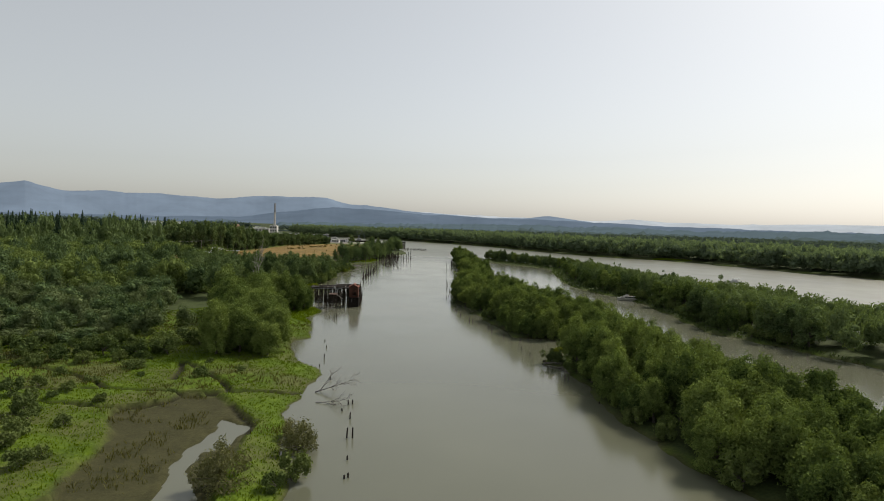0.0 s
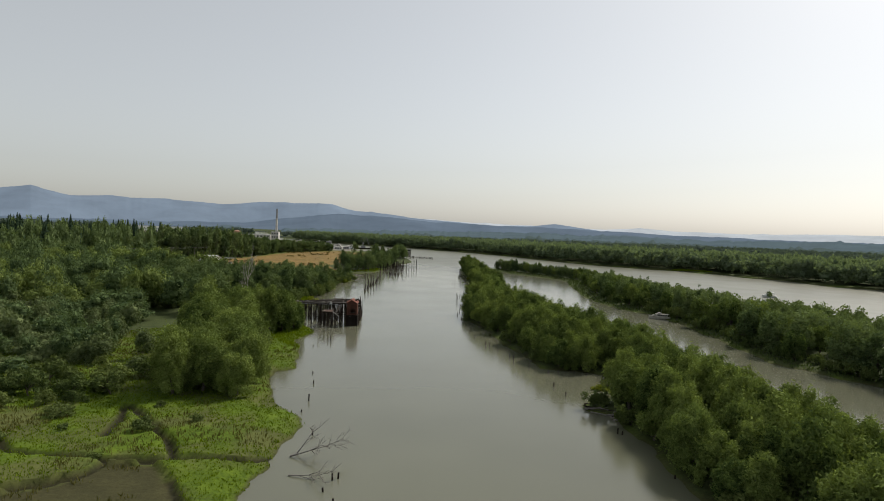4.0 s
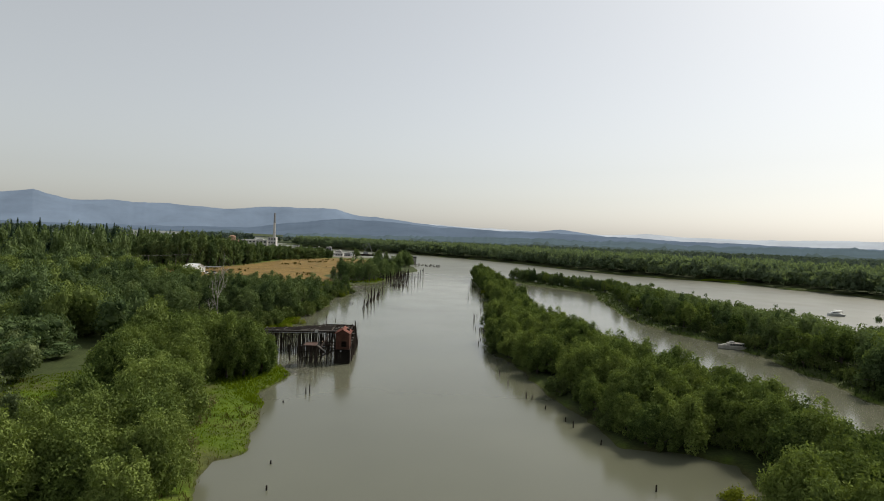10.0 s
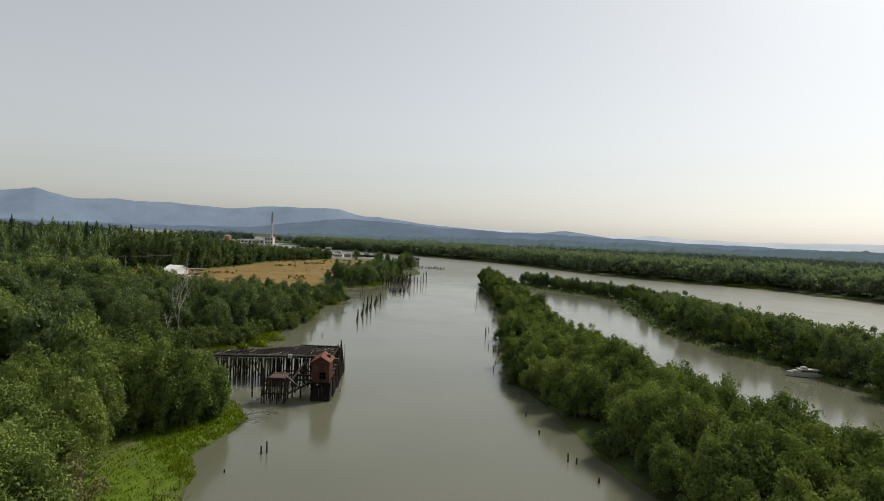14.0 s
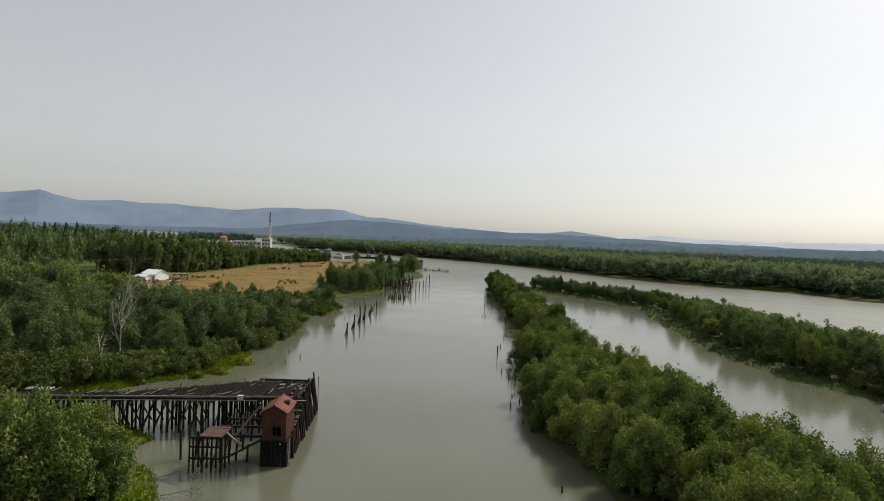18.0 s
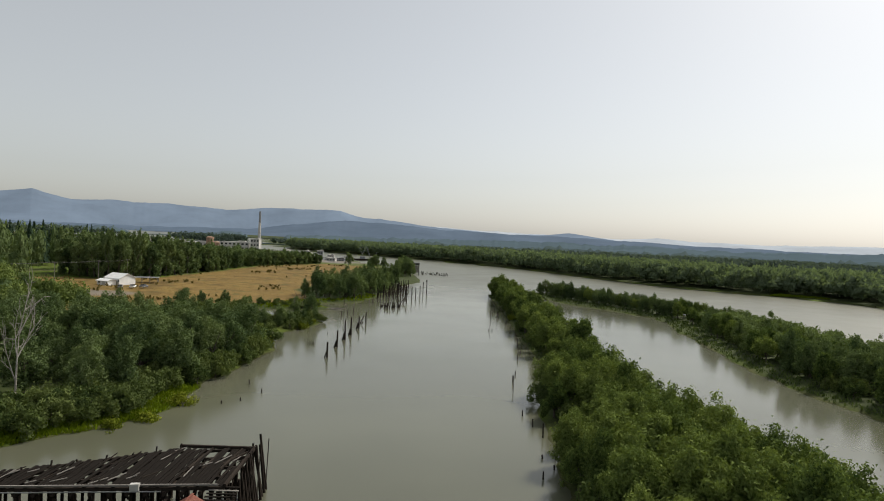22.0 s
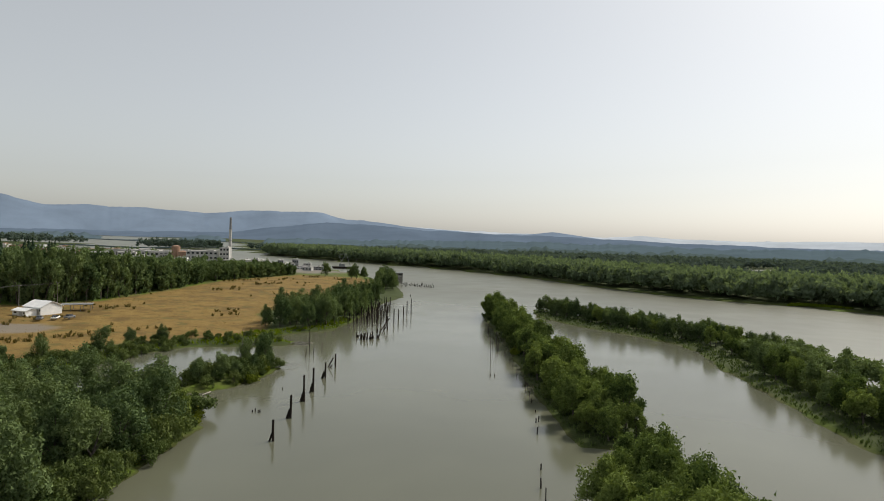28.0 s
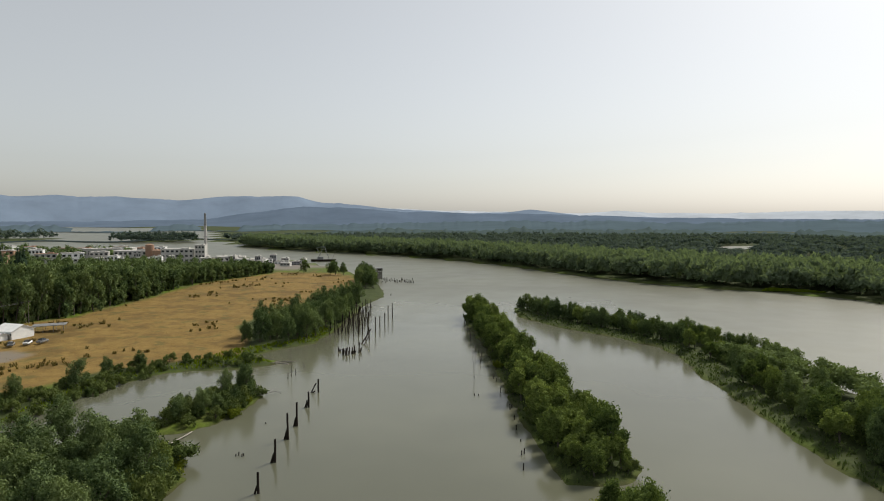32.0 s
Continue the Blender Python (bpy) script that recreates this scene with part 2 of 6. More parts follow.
def add_pole(bm, a, b, r0, r1, sides=7):
    """A tapered round pole from a to b."""
    a, b = Vector(a), Vector(b)
    d = b - a
    m = Matrix.Translation((a + b) / 2) @ d.to_track_quat("Z", "Y").to_matrix().to_4x4()
    return bmesh.ops.create_cone(bm, cap_ends=True, segments=sides, radius1=r0, radius2=r1, depth=d.length, matrix=m)["verts"]


# ---- plan ----
def inside(px, py, poly):
    c = np.zeros(px.shape, bool)
    for (x0, y0), (x1, y1) in zip(poly, poly[1:] + poly[:1]):
        hit = ((y0 > py) != (y1 > py)) & (px < (x1 - x0) * (py - y0) / ((y1 - y0) if y1 != y0 else 1e-9) + x0)
        c ^= hit
    return c


def edge_distance(px, py, poly):
    d = np.full(px.shape, 1e9)
    for (x0, y0), (x1, y1) in zip(poly, poly[1:] + poly[:1]):
        dx, dy = x1 - x0, y1 - y0
        t = np.clip(((px - x0) * dx + (py - y0) * dy) / (dx * dx + dy * dy + 1e-9), 0, 1)
        d = np.minimum(d, np.hypot(px - x0 - t * dx, py - y0 - t * dy))
    return d


def signed(px, py, poly):
    """Metres inside the outline; negative outside."""
    return np.where(inside(px, py, poly), 1, -1) * edge_distance(px, py, poly)


MAINLAND = [(-9, -300), (-10, 20), (-13, 64), (-16, 80), (-18, 92), (-17, 107), (-17, 121), (-23, 128), (-28, 149), (-25, 154), (-26, 166),
            (-30, 183), (-27, 199), (-33, 208), (-38, 211), (-37, 219), (-43, 224), (-56, 228), (-63, 238), (-53, 247), (-43, 258),
            (-40, 266), (-42, 284), (-39, 300), (-37, 317), (-41, 326), (-52, 331), (-66, 336), (-92, 338), (-87, 350), (-82, 364), (-76, 381),
            (-66, 395), (-48, 396), (-35, 402), (-37, 408), (-48, 413), (-37, 425), (-27, 434), (-21, 462), (-12, 527), (-2, 562),
            (-3, 600), (-8, 645), (-22, 690), (-45, 780), (-110, 880), (-230, 960), (-520, 1040), (-1300, 1150), (-3000, 1200), (-6000, 1200), (-6000, -300)]
ISLET = [(-53, 340), (-45, 342), (-39, 346), (-35, 356), (-33, 367), (-37, 374), (-45, 368), (-52, 356)]
DIKE_SOUTH = [(48, -60), (43, 50), (37, 73), (33, 96), (34, 112), (33, 125), (28.5, 129), (36, 136), (41, 143), (43, 153), (36, 157.5), (29, 159), (25, 184), (22, 215),
              (17, 232), (20, 250), (22, 280), (28, 291), (33, 299), (40, 300), (39.5, 280), (44.5, 230), (50, 192), (55, 152), (60, 110), (68, 60), (76, -60)]
DIKE_NORTH = [(30, 309), (30, 335), (30, 360), (33, 388), (34, 430), (35, 492), (40, 497), (46, 480), (46, 430), (44, 380), (46, 340), (46, 314), (40, 308)]
ISLAND = [(120, -60), (112, 110), (100, 145), (88, 170), (91, 203), (93, 236), (92, 255), (84, 272), (81, 290), (82.5, 312), (85.5, 335), (88, 356), (91, 378), (96, 400), (96, 414),
          (87, 434), (72, 456), (61, 483), (64, 512), (72, 508), (84, 484), (100, 462), (116, 436), (124, 408), (122, 370), (122, 320), (126, 260), (134, 190), (150, 110), (170, -60)]
FARSHORE = [(-5000, 3400), (-1500, 3300), (-1000, 2800), (-580, 2250), (-430, 1700), (-300, 1330), (-235, 1190), (-150, 1085), (-85, 1025), (-20, 962), (7, 935), (63, 860), (113, 775), (147, 682), (180, 616), (208, 580), (241, 560),
            (262, 512), (283, 446), (306, 392), (360, 310), (440, 200), (520, 0), (560, -300), (6000, -300), (6000, 6000), (-5000, 6000)]
SPIT = [(228, 592), (240, 570), (262, 548), (258, 566), (240, 590)]
MUDFLAT = [(-36.4, 101), (-30.6, 101), (-27.6, 96.5), (-24.5, 91), (-22.2, 86), (-21, 80), (-20, 62), (-20, 50), (-42, 50), (-36.5, 63.3), (-37.8, 68.5), (-38.2, 76), (-39.5, 83), (-43, 88.6), (-43.8, 92.5), (-39.4, 94.6), (-37.4, 98)]
POOL = [(-26.3, 90.0), (-22.7, 87.6), (-23.2, 84.3), (-22.6, 80), (-23.0, 78), (-25.2, 76.6), (-25.0, 71.7), (-24.2, 68.6), (-22.2, 63), (-22, 54), (-26.2, 54), (-26.6, 67), (-26.9, 74), (-27.3, 79), (-26.6, 84)]
CREEKS = [(0.8, [(-80, 121), (-67, 116.2), (-59.3, 111.7), (-54.4, 108), (-50.6, 104.3), (-46.8, 103.0), (-41.5, 102.5), (-36.4, 101.8), (-30.5, 101.9), (-24.7, 102.6), (-20.5, 102.0), (-17.6, 103.8), (-15, 104.6)]),
          (0.8, [(-44.3, 123.5), (-40.2, 118.9), (-35.6, 112.6), (-31.7, 107.4), (-29.3, 102.4)]),
          (0.6, [(-60, 96.4), (-52.8, 95.3), (-45, 92.6), (-40, 95), (-37.5, 97.8), (-36.8, 101)]),
          (0.8, [(-27, 96), (-24.4, 90.9), (-21.9, 87.2), (-21.4, 82)]),
          (0.9, [(-44.5, 123), (-42.6, 116), (-41.6, 109.6)]),
          (0.8, [(-66, 103.6), (-58, 102.6), (-50.5, 104.2)])]
FIELD = [(-176, 402), (-108, 352), (-97, 374), (-84, 396), (-60, 408), (-50, 416), (-52, 440), (-62, 462), (-56, 500), (-38, 545), (-20, 580), (-18, 640),
         (-30, 690), (-60, 720), (-88, 700), (-100, 664), (-122, 618), (-128, 540), (-137, 484), (-156, 462), (-186, 466)]
POINT = [(-505, 1370), (-440, 1335), (-372, 1345), (-352, 1390), (-390, 1450), (-500, 1470)]
NECK = [(-6000, 1330), (-900, 1330), (-690, 1400), (-655, 1520), (-760, 1640), (-6000, 1800)]
LANDS = [POINT, NECK, MAINLAND, ISLET, DIKE_SOUTH, DIKE_NORTH, ISLAND, FARSHORE, SPIT]


def creek_depth(x, y):
    """Metres inside the nearest tidal creek's bed; negative outside."""
    d = np.full(x.shape, -1e9)
    for wide, line in CREEKS:
        for (x0, y0), (x1, y1) in zip(line, line[1:]):
            dx, dy = x1 - x0, y1 - y0
            t = np.clip(((x - x0) * dx + (y - y0) * dy) / (dx * dx + dy * dy), 0, 1)
            d = np.maximum(d, wide / 2 - np.hypot(x - x0 - t * dx, y - y0 - t * dy))
    return d


def stretched(near0, near1, step, far0, far1, grow=1.16):
    up = [near1]
    while up[-1] < far1:
        up.append(up[-1] + max(step, (up[-1] - near1) * (grow - 1) + step))
    down = [near0]
    while down[-1] > far0:
        down.append(down[-1] - max(step, (near0 - down[-1]) * (grow - 1) + step))
    return np.array(down[::-1][:-1] + list(np.arange(near0, near1, step)) + up)


def wobble(x, y, s, seed=0.0):
    """Cheap smooth noise between -1 and 1."""
    return (np.sin(x / s + 1.3 * np.sin(y / s * 0.7 + seed) + seed) * np.cos(y / s * 1.1 + 1.7 * np.sin(x / s * 0.6 + 2 * seed))
            + 0.5 * np.sin(x / s * 2.3 + y / s * 1.9 + seed * 3) * np.cos(y / s * 2.6 - x / s * 1.2)) / 1.5


def land_height(x, y):
    x, y = np.asarray(x, float), np.asarray(y, float)
    wx, wy = x + 1.1 * wobble(x, y, 4.0, 1.0), y + 1.1 * wobble(x, y, 4.0, 2.0)
    sd = np.full(x.shape, -1e9)
    for p in LANDS:
        sd = np.maximum(sd, signed(wx, wy, p))
    h = np.where(sd > 0, 0.12 + np.minimum(sd * 0.16, 0.75), np.maximum(sd * 0.25, -1.6))
    h = h + np.where(sd > 1, 0.16 * wobble(x, y, 3.1, 4.0), 0)
    main = signed(x, y, MAINLAND)
    h = h + np.clip((main - 18) * 0.03, 0, 2.0) * np.clip((y - 330) / 60, 0, 1)
    h = np.where((signed(wx, wy, MUDFLAT) > 0), np.minimum(h, 0.22), h)
    bed = creek_depth(x + 0.35 * wobble(x, y, 1.9, 6.0), y + 0.35 * wobble(x, y, 1.7, 7.0))
    h = np.where(bed > -0.25, np.minimum(h, np.maximum(0.10 - 0.3 * (bed + 0.25), 0.02)), h)
    pool = signed(wx, wy, POOL)
    h = np.where(pool > -0.3, np.minimum(h, -0.25 * (pool + 0.3) + 0.03), h)
    return h


# ---- ground and water ----
gx = np.unique(np.concatenate([stretched(-110, 135, 1.6, -5200, 5200), np.arange(-68, -11, 0.55)]))
gy = np.unique(np.concatenate([stretched(40, 560, 1.9, -260, 5200), np.arange(56, 126, 0.6)]))
GX, GY = np.meshgrid(gx, gy)
GZ = land_height(GX, GY)
nx, ny = len(gx), len(gy)
ii = (np.arange(ny - 1)[:, None] * nx + np.arange(nx - 1)[None]).ravel()
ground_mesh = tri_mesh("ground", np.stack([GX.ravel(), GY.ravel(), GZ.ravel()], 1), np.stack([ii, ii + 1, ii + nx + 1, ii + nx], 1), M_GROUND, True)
WOODED = [(-6000, 334), (-92, 334), (-46, 318), (-48, 262), (-66, 244), (-50, 206), (-72, 176), (-120, 150), (-6000, 150)]
flat = GX.ravel(), GY.ravel()
# creek: where the bed's mud gets the painted bank shade
layers = {"creek": np.clip(creek_depth(*flat) / 0.45 + 0.45, 0, 1),
          "dry": np.clip(signed(*flat, FIELD) / 3 + 0.5, 0, 1),
          "mud": np.clip(signed(*flat, MUDFLAT) / 1.2 + 0.5, 0, 1) +  np.clip((0.22 - GZ.ravel()) / 0.15, 0, 1),
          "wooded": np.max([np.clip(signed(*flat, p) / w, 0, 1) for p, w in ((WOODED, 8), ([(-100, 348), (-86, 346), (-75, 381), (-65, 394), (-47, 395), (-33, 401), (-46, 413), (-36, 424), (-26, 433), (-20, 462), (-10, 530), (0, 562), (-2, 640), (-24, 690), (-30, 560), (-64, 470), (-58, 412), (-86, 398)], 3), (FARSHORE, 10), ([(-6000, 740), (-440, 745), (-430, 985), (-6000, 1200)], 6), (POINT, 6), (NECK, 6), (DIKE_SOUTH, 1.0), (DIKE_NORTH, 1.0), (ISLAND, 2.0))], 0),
          "paved": np.clip(signed(*flat, [(-141, 417), (-124, 421), (-114, 416), (-116, 404), (-130, 398), (-146, 404)]) / 2, 0, 1) * 0.8 + np.clip(signed(*flat, [(-420, 780), (-300, 760), (-90, 735), (-40, 760), (-100, 860), (-230, 940), (-420, 980)]) / 6, 0, 1)}
for key, values in layers.items():
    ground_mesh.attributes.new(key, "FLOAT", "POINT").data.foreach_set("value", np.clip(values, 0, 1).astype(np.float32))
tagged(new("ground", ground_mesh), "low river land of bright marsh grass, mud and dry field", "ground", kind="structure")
wm = tri_mesh("water", [(-5200, -260, 0), (5200, -260, 0), (5200, 5200, 0), (-5200, 5200, 0)], [(0, 1, 2, 3)], M_WATER)
tagged(new("water", wm), "calm silty grey-brown river water", "water", kind="structure")


# ---- distant hills ----
def ridge(name, label, dist, profile, mat, depth=500.0, jag=0.8):
    """A range of hills: heights over bearings, with a slope towards the river."""
    b = np.radians(np.linspace(-52, 52, 1041))
    keys = np.array(profile)
    h = np.interp(np.degrees(b), keys[:, 0], keys[:, 1])
    rng = np.random.default_rng(int(dist))
    rough = sum(np.interp(np.arange(1041), np.arange(0, 1041 + k, k), rng.normal(0, a, len(np.arange(0, 1041 + k, k)))) for k, a in ((40, 3.0), (12, 1.6), (3, jag)))
    h = h + rough
    verts, n = [], len(b)
    for k, (back_, frac) in enumerate(((0, 1.0), (-0.35, 0.72), (-0.7, 0.3), (-1.0, -0.02), (0.5, 0.6))):
        r = dist + back_ * depth * (1 + 0.2 * np.sin(b * 37 + k))
        verts.append(np.stack([r * np.sin(b), 100 + r * np.cos(b), h * frac * (1 + 0.08 * np.sin(b * 90 + 2 * k) * (k > 0)) + 2], 1))
    order = [3, 2, 1, 0, 4]
    v = np.concatenate([verts[k] for k in order])
    f = [(r * n + i, r * n + i + 1, (r + 1) * n + i + 1, (r + 1) * n + i) for r in range(4) for i in range(n - 1)]
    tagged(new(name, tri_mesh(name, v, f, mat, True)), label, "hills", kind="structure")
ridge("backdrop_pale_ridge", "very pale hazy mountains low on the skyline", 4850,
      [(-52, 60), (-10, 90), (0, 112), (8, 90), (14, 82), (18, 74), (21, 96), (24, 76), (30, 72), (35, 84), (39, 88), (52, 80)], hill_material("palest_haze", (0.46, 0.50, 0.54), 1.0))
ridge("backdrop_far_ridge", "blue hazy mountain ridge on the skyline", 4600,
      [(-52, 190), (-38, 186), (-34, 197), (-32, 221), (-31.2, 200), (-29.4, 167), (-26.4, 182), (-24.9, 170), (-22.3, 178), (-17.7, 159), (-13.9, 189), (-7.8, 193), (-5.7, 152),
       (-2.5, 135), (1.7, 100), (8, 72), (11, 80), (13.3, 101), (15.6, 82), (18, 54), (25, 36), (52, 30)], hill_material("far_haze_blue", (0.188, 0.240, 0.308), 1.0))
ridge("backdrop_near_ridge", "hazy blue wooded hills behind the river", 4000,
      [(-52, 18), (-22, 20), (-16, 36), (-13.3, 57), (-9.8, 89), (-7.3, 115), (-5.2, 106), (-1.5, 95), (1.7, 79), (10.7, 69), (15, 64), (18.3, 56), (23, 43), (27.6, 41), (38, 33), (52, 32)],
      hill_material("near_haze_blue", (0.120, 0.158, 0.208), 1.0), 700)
# both plains also carry painted haze and a faint glow
ridge("backdrop_wooded_plain", "hazy dark blue-green wooded plain under the hills", 2700,
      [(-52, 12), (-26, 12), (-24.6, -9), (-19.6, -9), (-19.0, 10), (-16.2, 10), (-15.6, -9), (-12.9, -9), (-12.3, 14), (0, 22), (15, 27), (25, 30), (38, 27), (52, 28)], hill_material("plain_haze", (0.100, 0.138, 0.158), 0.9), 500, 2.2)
ridge("backdrop_river_plain", "hazy slate-green wooded plain beyond the far bank", 1750,
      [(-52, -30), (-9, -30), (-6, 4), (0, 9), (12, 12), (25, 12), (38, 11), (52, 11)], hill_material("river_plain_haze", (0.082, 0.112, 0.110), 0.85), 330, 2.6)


# ---- foliage ----
def crown_points(rng, blobs, count, deep=0.55):
    """Places and outward ways inside a set of ellipsoids, thickest towards their outside."""
    area = np.array([b[3] * b[4] for b in blobs])
    pick = rng.choice(len(blobs), count, p=area / area.sum())
    d = rng.normal(size=(count, 3))
    d /= np.linalg.norm(d, axis=1)[:, None]
    B = np.array(blobs)[pick]
    r = deep + (1.1 - deep) * rng.random((count, 1)) ** 0.6
    out = B[:, :3] + d * np.stack([B[:, 3], B[:, 3], B[:, 4]], 1) * r
    keep = np.ones(count, bool)
    for x, y, z, r, s in blobs:
        q = ((out - (x, y, z)) / np.array([r, r, s]))
        keep &= (q ** 2).sum(1) > deep * deep * 0.8
    return out[keep], d[keep]


def leaf_cloud(rng, place, way, size, droop=0.0):
    """Small pointed leaf sprays: one three-cornered blade each, turned about the crown's surface."""
    n = len(place)
    a = rng.normal(size=(n, 3)) + np.array([0, 0, -droop])
    a -= way * (a * way).sum(1)[:, None] * 0.6
    a /= np.linalg.norm(a, axis=1)[:, None]
    nrm = way + rng.normal(size=(n, 3)) * 1.25
    b = np.cross(nrm, a)
    b /= np.linalg.norm(b, axis=1)[:, None] + 1e-9
    L, W = size * rng.uniform(0.6, 1.4, (n, 1)), size * rng.uniform(0.4, 0.8, (n, 1))
    v = np.stack([place - a * L * 0.4 + b * W * 0.5, place - a * L * 0.4 - b * W * 0.5, place + a * L * 0.7], 1).reshape(-1, 3)
    return v, np.arange(3 * n).reshape(n, 3)


BALL = bmesh.new()
bmesh.ops.create_icosphere(BALL, subdivisions=1, radius=1.0)
BALL_V = np.array([v.co for v in BALL.verts])
BALL_F = [[v.index for v in f.verts] for f in BALL.faces]
BALL.free()


def crown_mesh(name, mat, seed, height, radius, base, lobes, leaves, size, droop=0.4, top=0.8, deep=0.35, lobe=(0.15, 0.30), lift=0.22, low=0.5):
    """A crown of upright leafy tufts round the limbs: uneven outline, gaps between the tufts."""
    rng = np.random.default_rng(seed)
    blobs = []
    for k in range(lobes):
        r = radius * rng.uniform(*lobe)
        ang, out = rng.uniform(0, 6.283), (radius - 0.5 * r) * math.sqrt(rng.random())
        bulge = 1 + 0.16 * math.sin(ang * 2 + seed) + 0.12 * math.sin(ang * 3 + 2 * seed)
        ceil_ = height * rng.uniform(0.86, 1.05) - (height - base) * 0.55 * top * (out / radius) ** 2.2 - r
        floor_ = base + r * 0.6 + (height - base) * lift * (1 - out / radius)
        z = floor_ + (max(ceil_, floor_) - floor_) * rng.random() ** low
        blobs.append((out * bulge * math.cos(ang), out * bulge * math.sin(ang), z, r, r * rng.uniform(0.95, 1.6)))
    p, w = crown_points(rng, blobs, leaves, deep)
    p = p + (w + np.array([0, 0, 0.6])) * np.minimum(rng.exponential(0.16, (len(p), 1)) * radius * 0.3, 0.7)      # shoots
    v, f = leaf_cloud(rng, p, w, size, droop)
    return tri_mesh(name, v, f, mat), blobs


def trunk_mesh(name, mat, blobs, r, seed, height):
    """A leaning, tapered trunk that forks into limbs."""
    rng = np.random.default_rng(seed + 99)
    bm = bmesh.new()
    fork = Vector((rng.uniform(-.3, .3), rng.uniform(-.3, .3), height * 0.22))
    ring = [v for v in add_pole(bm, (0, 0, -0.6), fork, r, r * 0.8, 7) if v.co.z > 0]
    for k, (x, y, z, br, s) in enumerate(blobs[::max(1, len(blobs) // 7)]):
        limb = add_pole(bm, fork, Vector((x, y, z)) * 0.95, r * 0.5, r * 0.14, 5)
        min(limb, key=lambda v: (v.co - fork).length).co = ring[k % len(ring)].co
    bmesh.ops.remove_doubles(bm, verts=bm.verts, dist=1e-4)
    me = bpy.data.meshes.new(name)
    bm.to_mesh(me)
    bm.free()
    me.materials.append(mat)
    return me


def tree_kind(name, label, category, mat, seed, height, radius, base, lobes, leaves, size, droop=0.4, trunk=0.28, bark=None, **kw):
    """One tree, far below the scene's edge, to be copied."""
    cm, blobs = crown_mesh("crown", mat, seed, height, radius, base, lobes, leaves, size, droop, **kw)
    t = thing(name, label, category)
    part("trunk", trunk_mesh("trunk", bark or M_BARK, blobs, trunk, seed, height), None, t)
    part("crown", cm, None, t)
    return t


KINDS = {
    "willow": [tree_kind("willow_tree", "bushy light green willow on the river bank", "tree", M_WILLOW, 10 + k, 8.4 + 0.5 * (k % 3), 2.7 + 0.35 * (k % 3), 0.3, 62 + 6 * k, 10500, 0.34, 0.7, lobe=(0.13, 0.27), lift=0.10, low=0.62, top=0.95) for k in range(7)],
    "bank": [tree_kind("bank_willow", "broad green willow with hanging shoots on the marsh bank", "tree", M_WILLOW, 120 + k, 11.0 + 0.6 * k, 3.2 + 0.3 * (k % 3), 0.2, 84 + 8 * k, 13500, 0.35, 1.0, lobe=(0.12, 0.26), lift=0.06, low=0.6, top=0.9) for k in range(4)],
    "young": [tree_kind("young_willow", "rounded green young willow on the dike", "tree", M_WILLOW, 20 + k, 9.4 + k, 3.5, 0.5, 34 + 3 * k, 3600, 0.60, 0.6) for k in range(3)],
    "cotton": [tree_kind("cottonwood_tree", "dense dark green broadleaf tree in the riverside wood", "tree", M_COTTON, 30 + k, 11.5 + k, 3.3 + 0.2 * k, 0.8, 42 + 4 * k, 5200, 0.46, 0.3, lift=0.08, low=0.65) for k in range(4)],
    "alder": [tree_kind("alder_tree", "rounded dark green tree on the island", "tree", M_COTTON, 40 + k, 11.0 + k, 3.8, 0.0, 40 + 3 * k, 3400, 0.64, 0.3, lift=0.08, low=0.65) for k in range(3)],
    "poplar": [tree_kind("poplar_tree", "tall narrow dark green poplar", "tree", M_COTTON, 50 + k, 15.0, 2.9, 0.2, 40, 2000, 0.80, 0.0, lift=0.0, low=0.85) for k in range(3)],
    "sparse": [tree_kind("thin_tree", "tall thin-crowned tree standing above the others", "tree", M_COTTON, 140 + k, 12.0, 1.9, 1.0, 24, 2600, 0.34, 0.2, 0.14, lobe=(0.2, 0.36), lift=0.0, low=0.9) for k in range(2)],
    "shrub": [tree_kind("shrub", "low rounded green willow shrub", "shrub", M_SHRUB, 70 + k, 3.2, 2.0, -0.2, 16, 1400, 0.36, 0.3, 0.1) for k in range(4)],
    "foot": [tree_kind("riverside_bush", "dense dark green bush at the foot of the riverside wood", "bush", M_SHRUB, 170 + k, 3.3, 2.1, -0.2, 20, 1700, 0.33, 0.3, 0.1) for k in range(3)],
    "bush": [tree_kind("dike_bush", "low green willow bush along the dike's waterline", "bush", M_SHRUB, 75 + k, 3.0, 2.0, -0.2, 16, 1400, 0.36, 0.3, 0.1) for k in range(3)],
    "yellow": [tree_kind("sunlit_shrub", "low yellow-green bush at the water's edge", "shrub", M_YELLOW, 80 + k, 1.7, 2.1, -0.5, 12, 1200, 0.34, 0.1, 0.08) for k in range(2)],
    "brown": [tree_kind("browning_bush", "thin brown-leaved bush on the marsh bank", "shrub", M_BROWN, 90 + k, 5.0, 2.4, -0.3, 26, 2600, 0.28, -0.6, 0.12, lift=0.0, low=0.8) for k in range(2)],
}
for group_ in KINDS.values():
    for ob in group_:
        ob.matrix_world = pose(0, -240, -60)
RNG = np.random.default_rng(5)


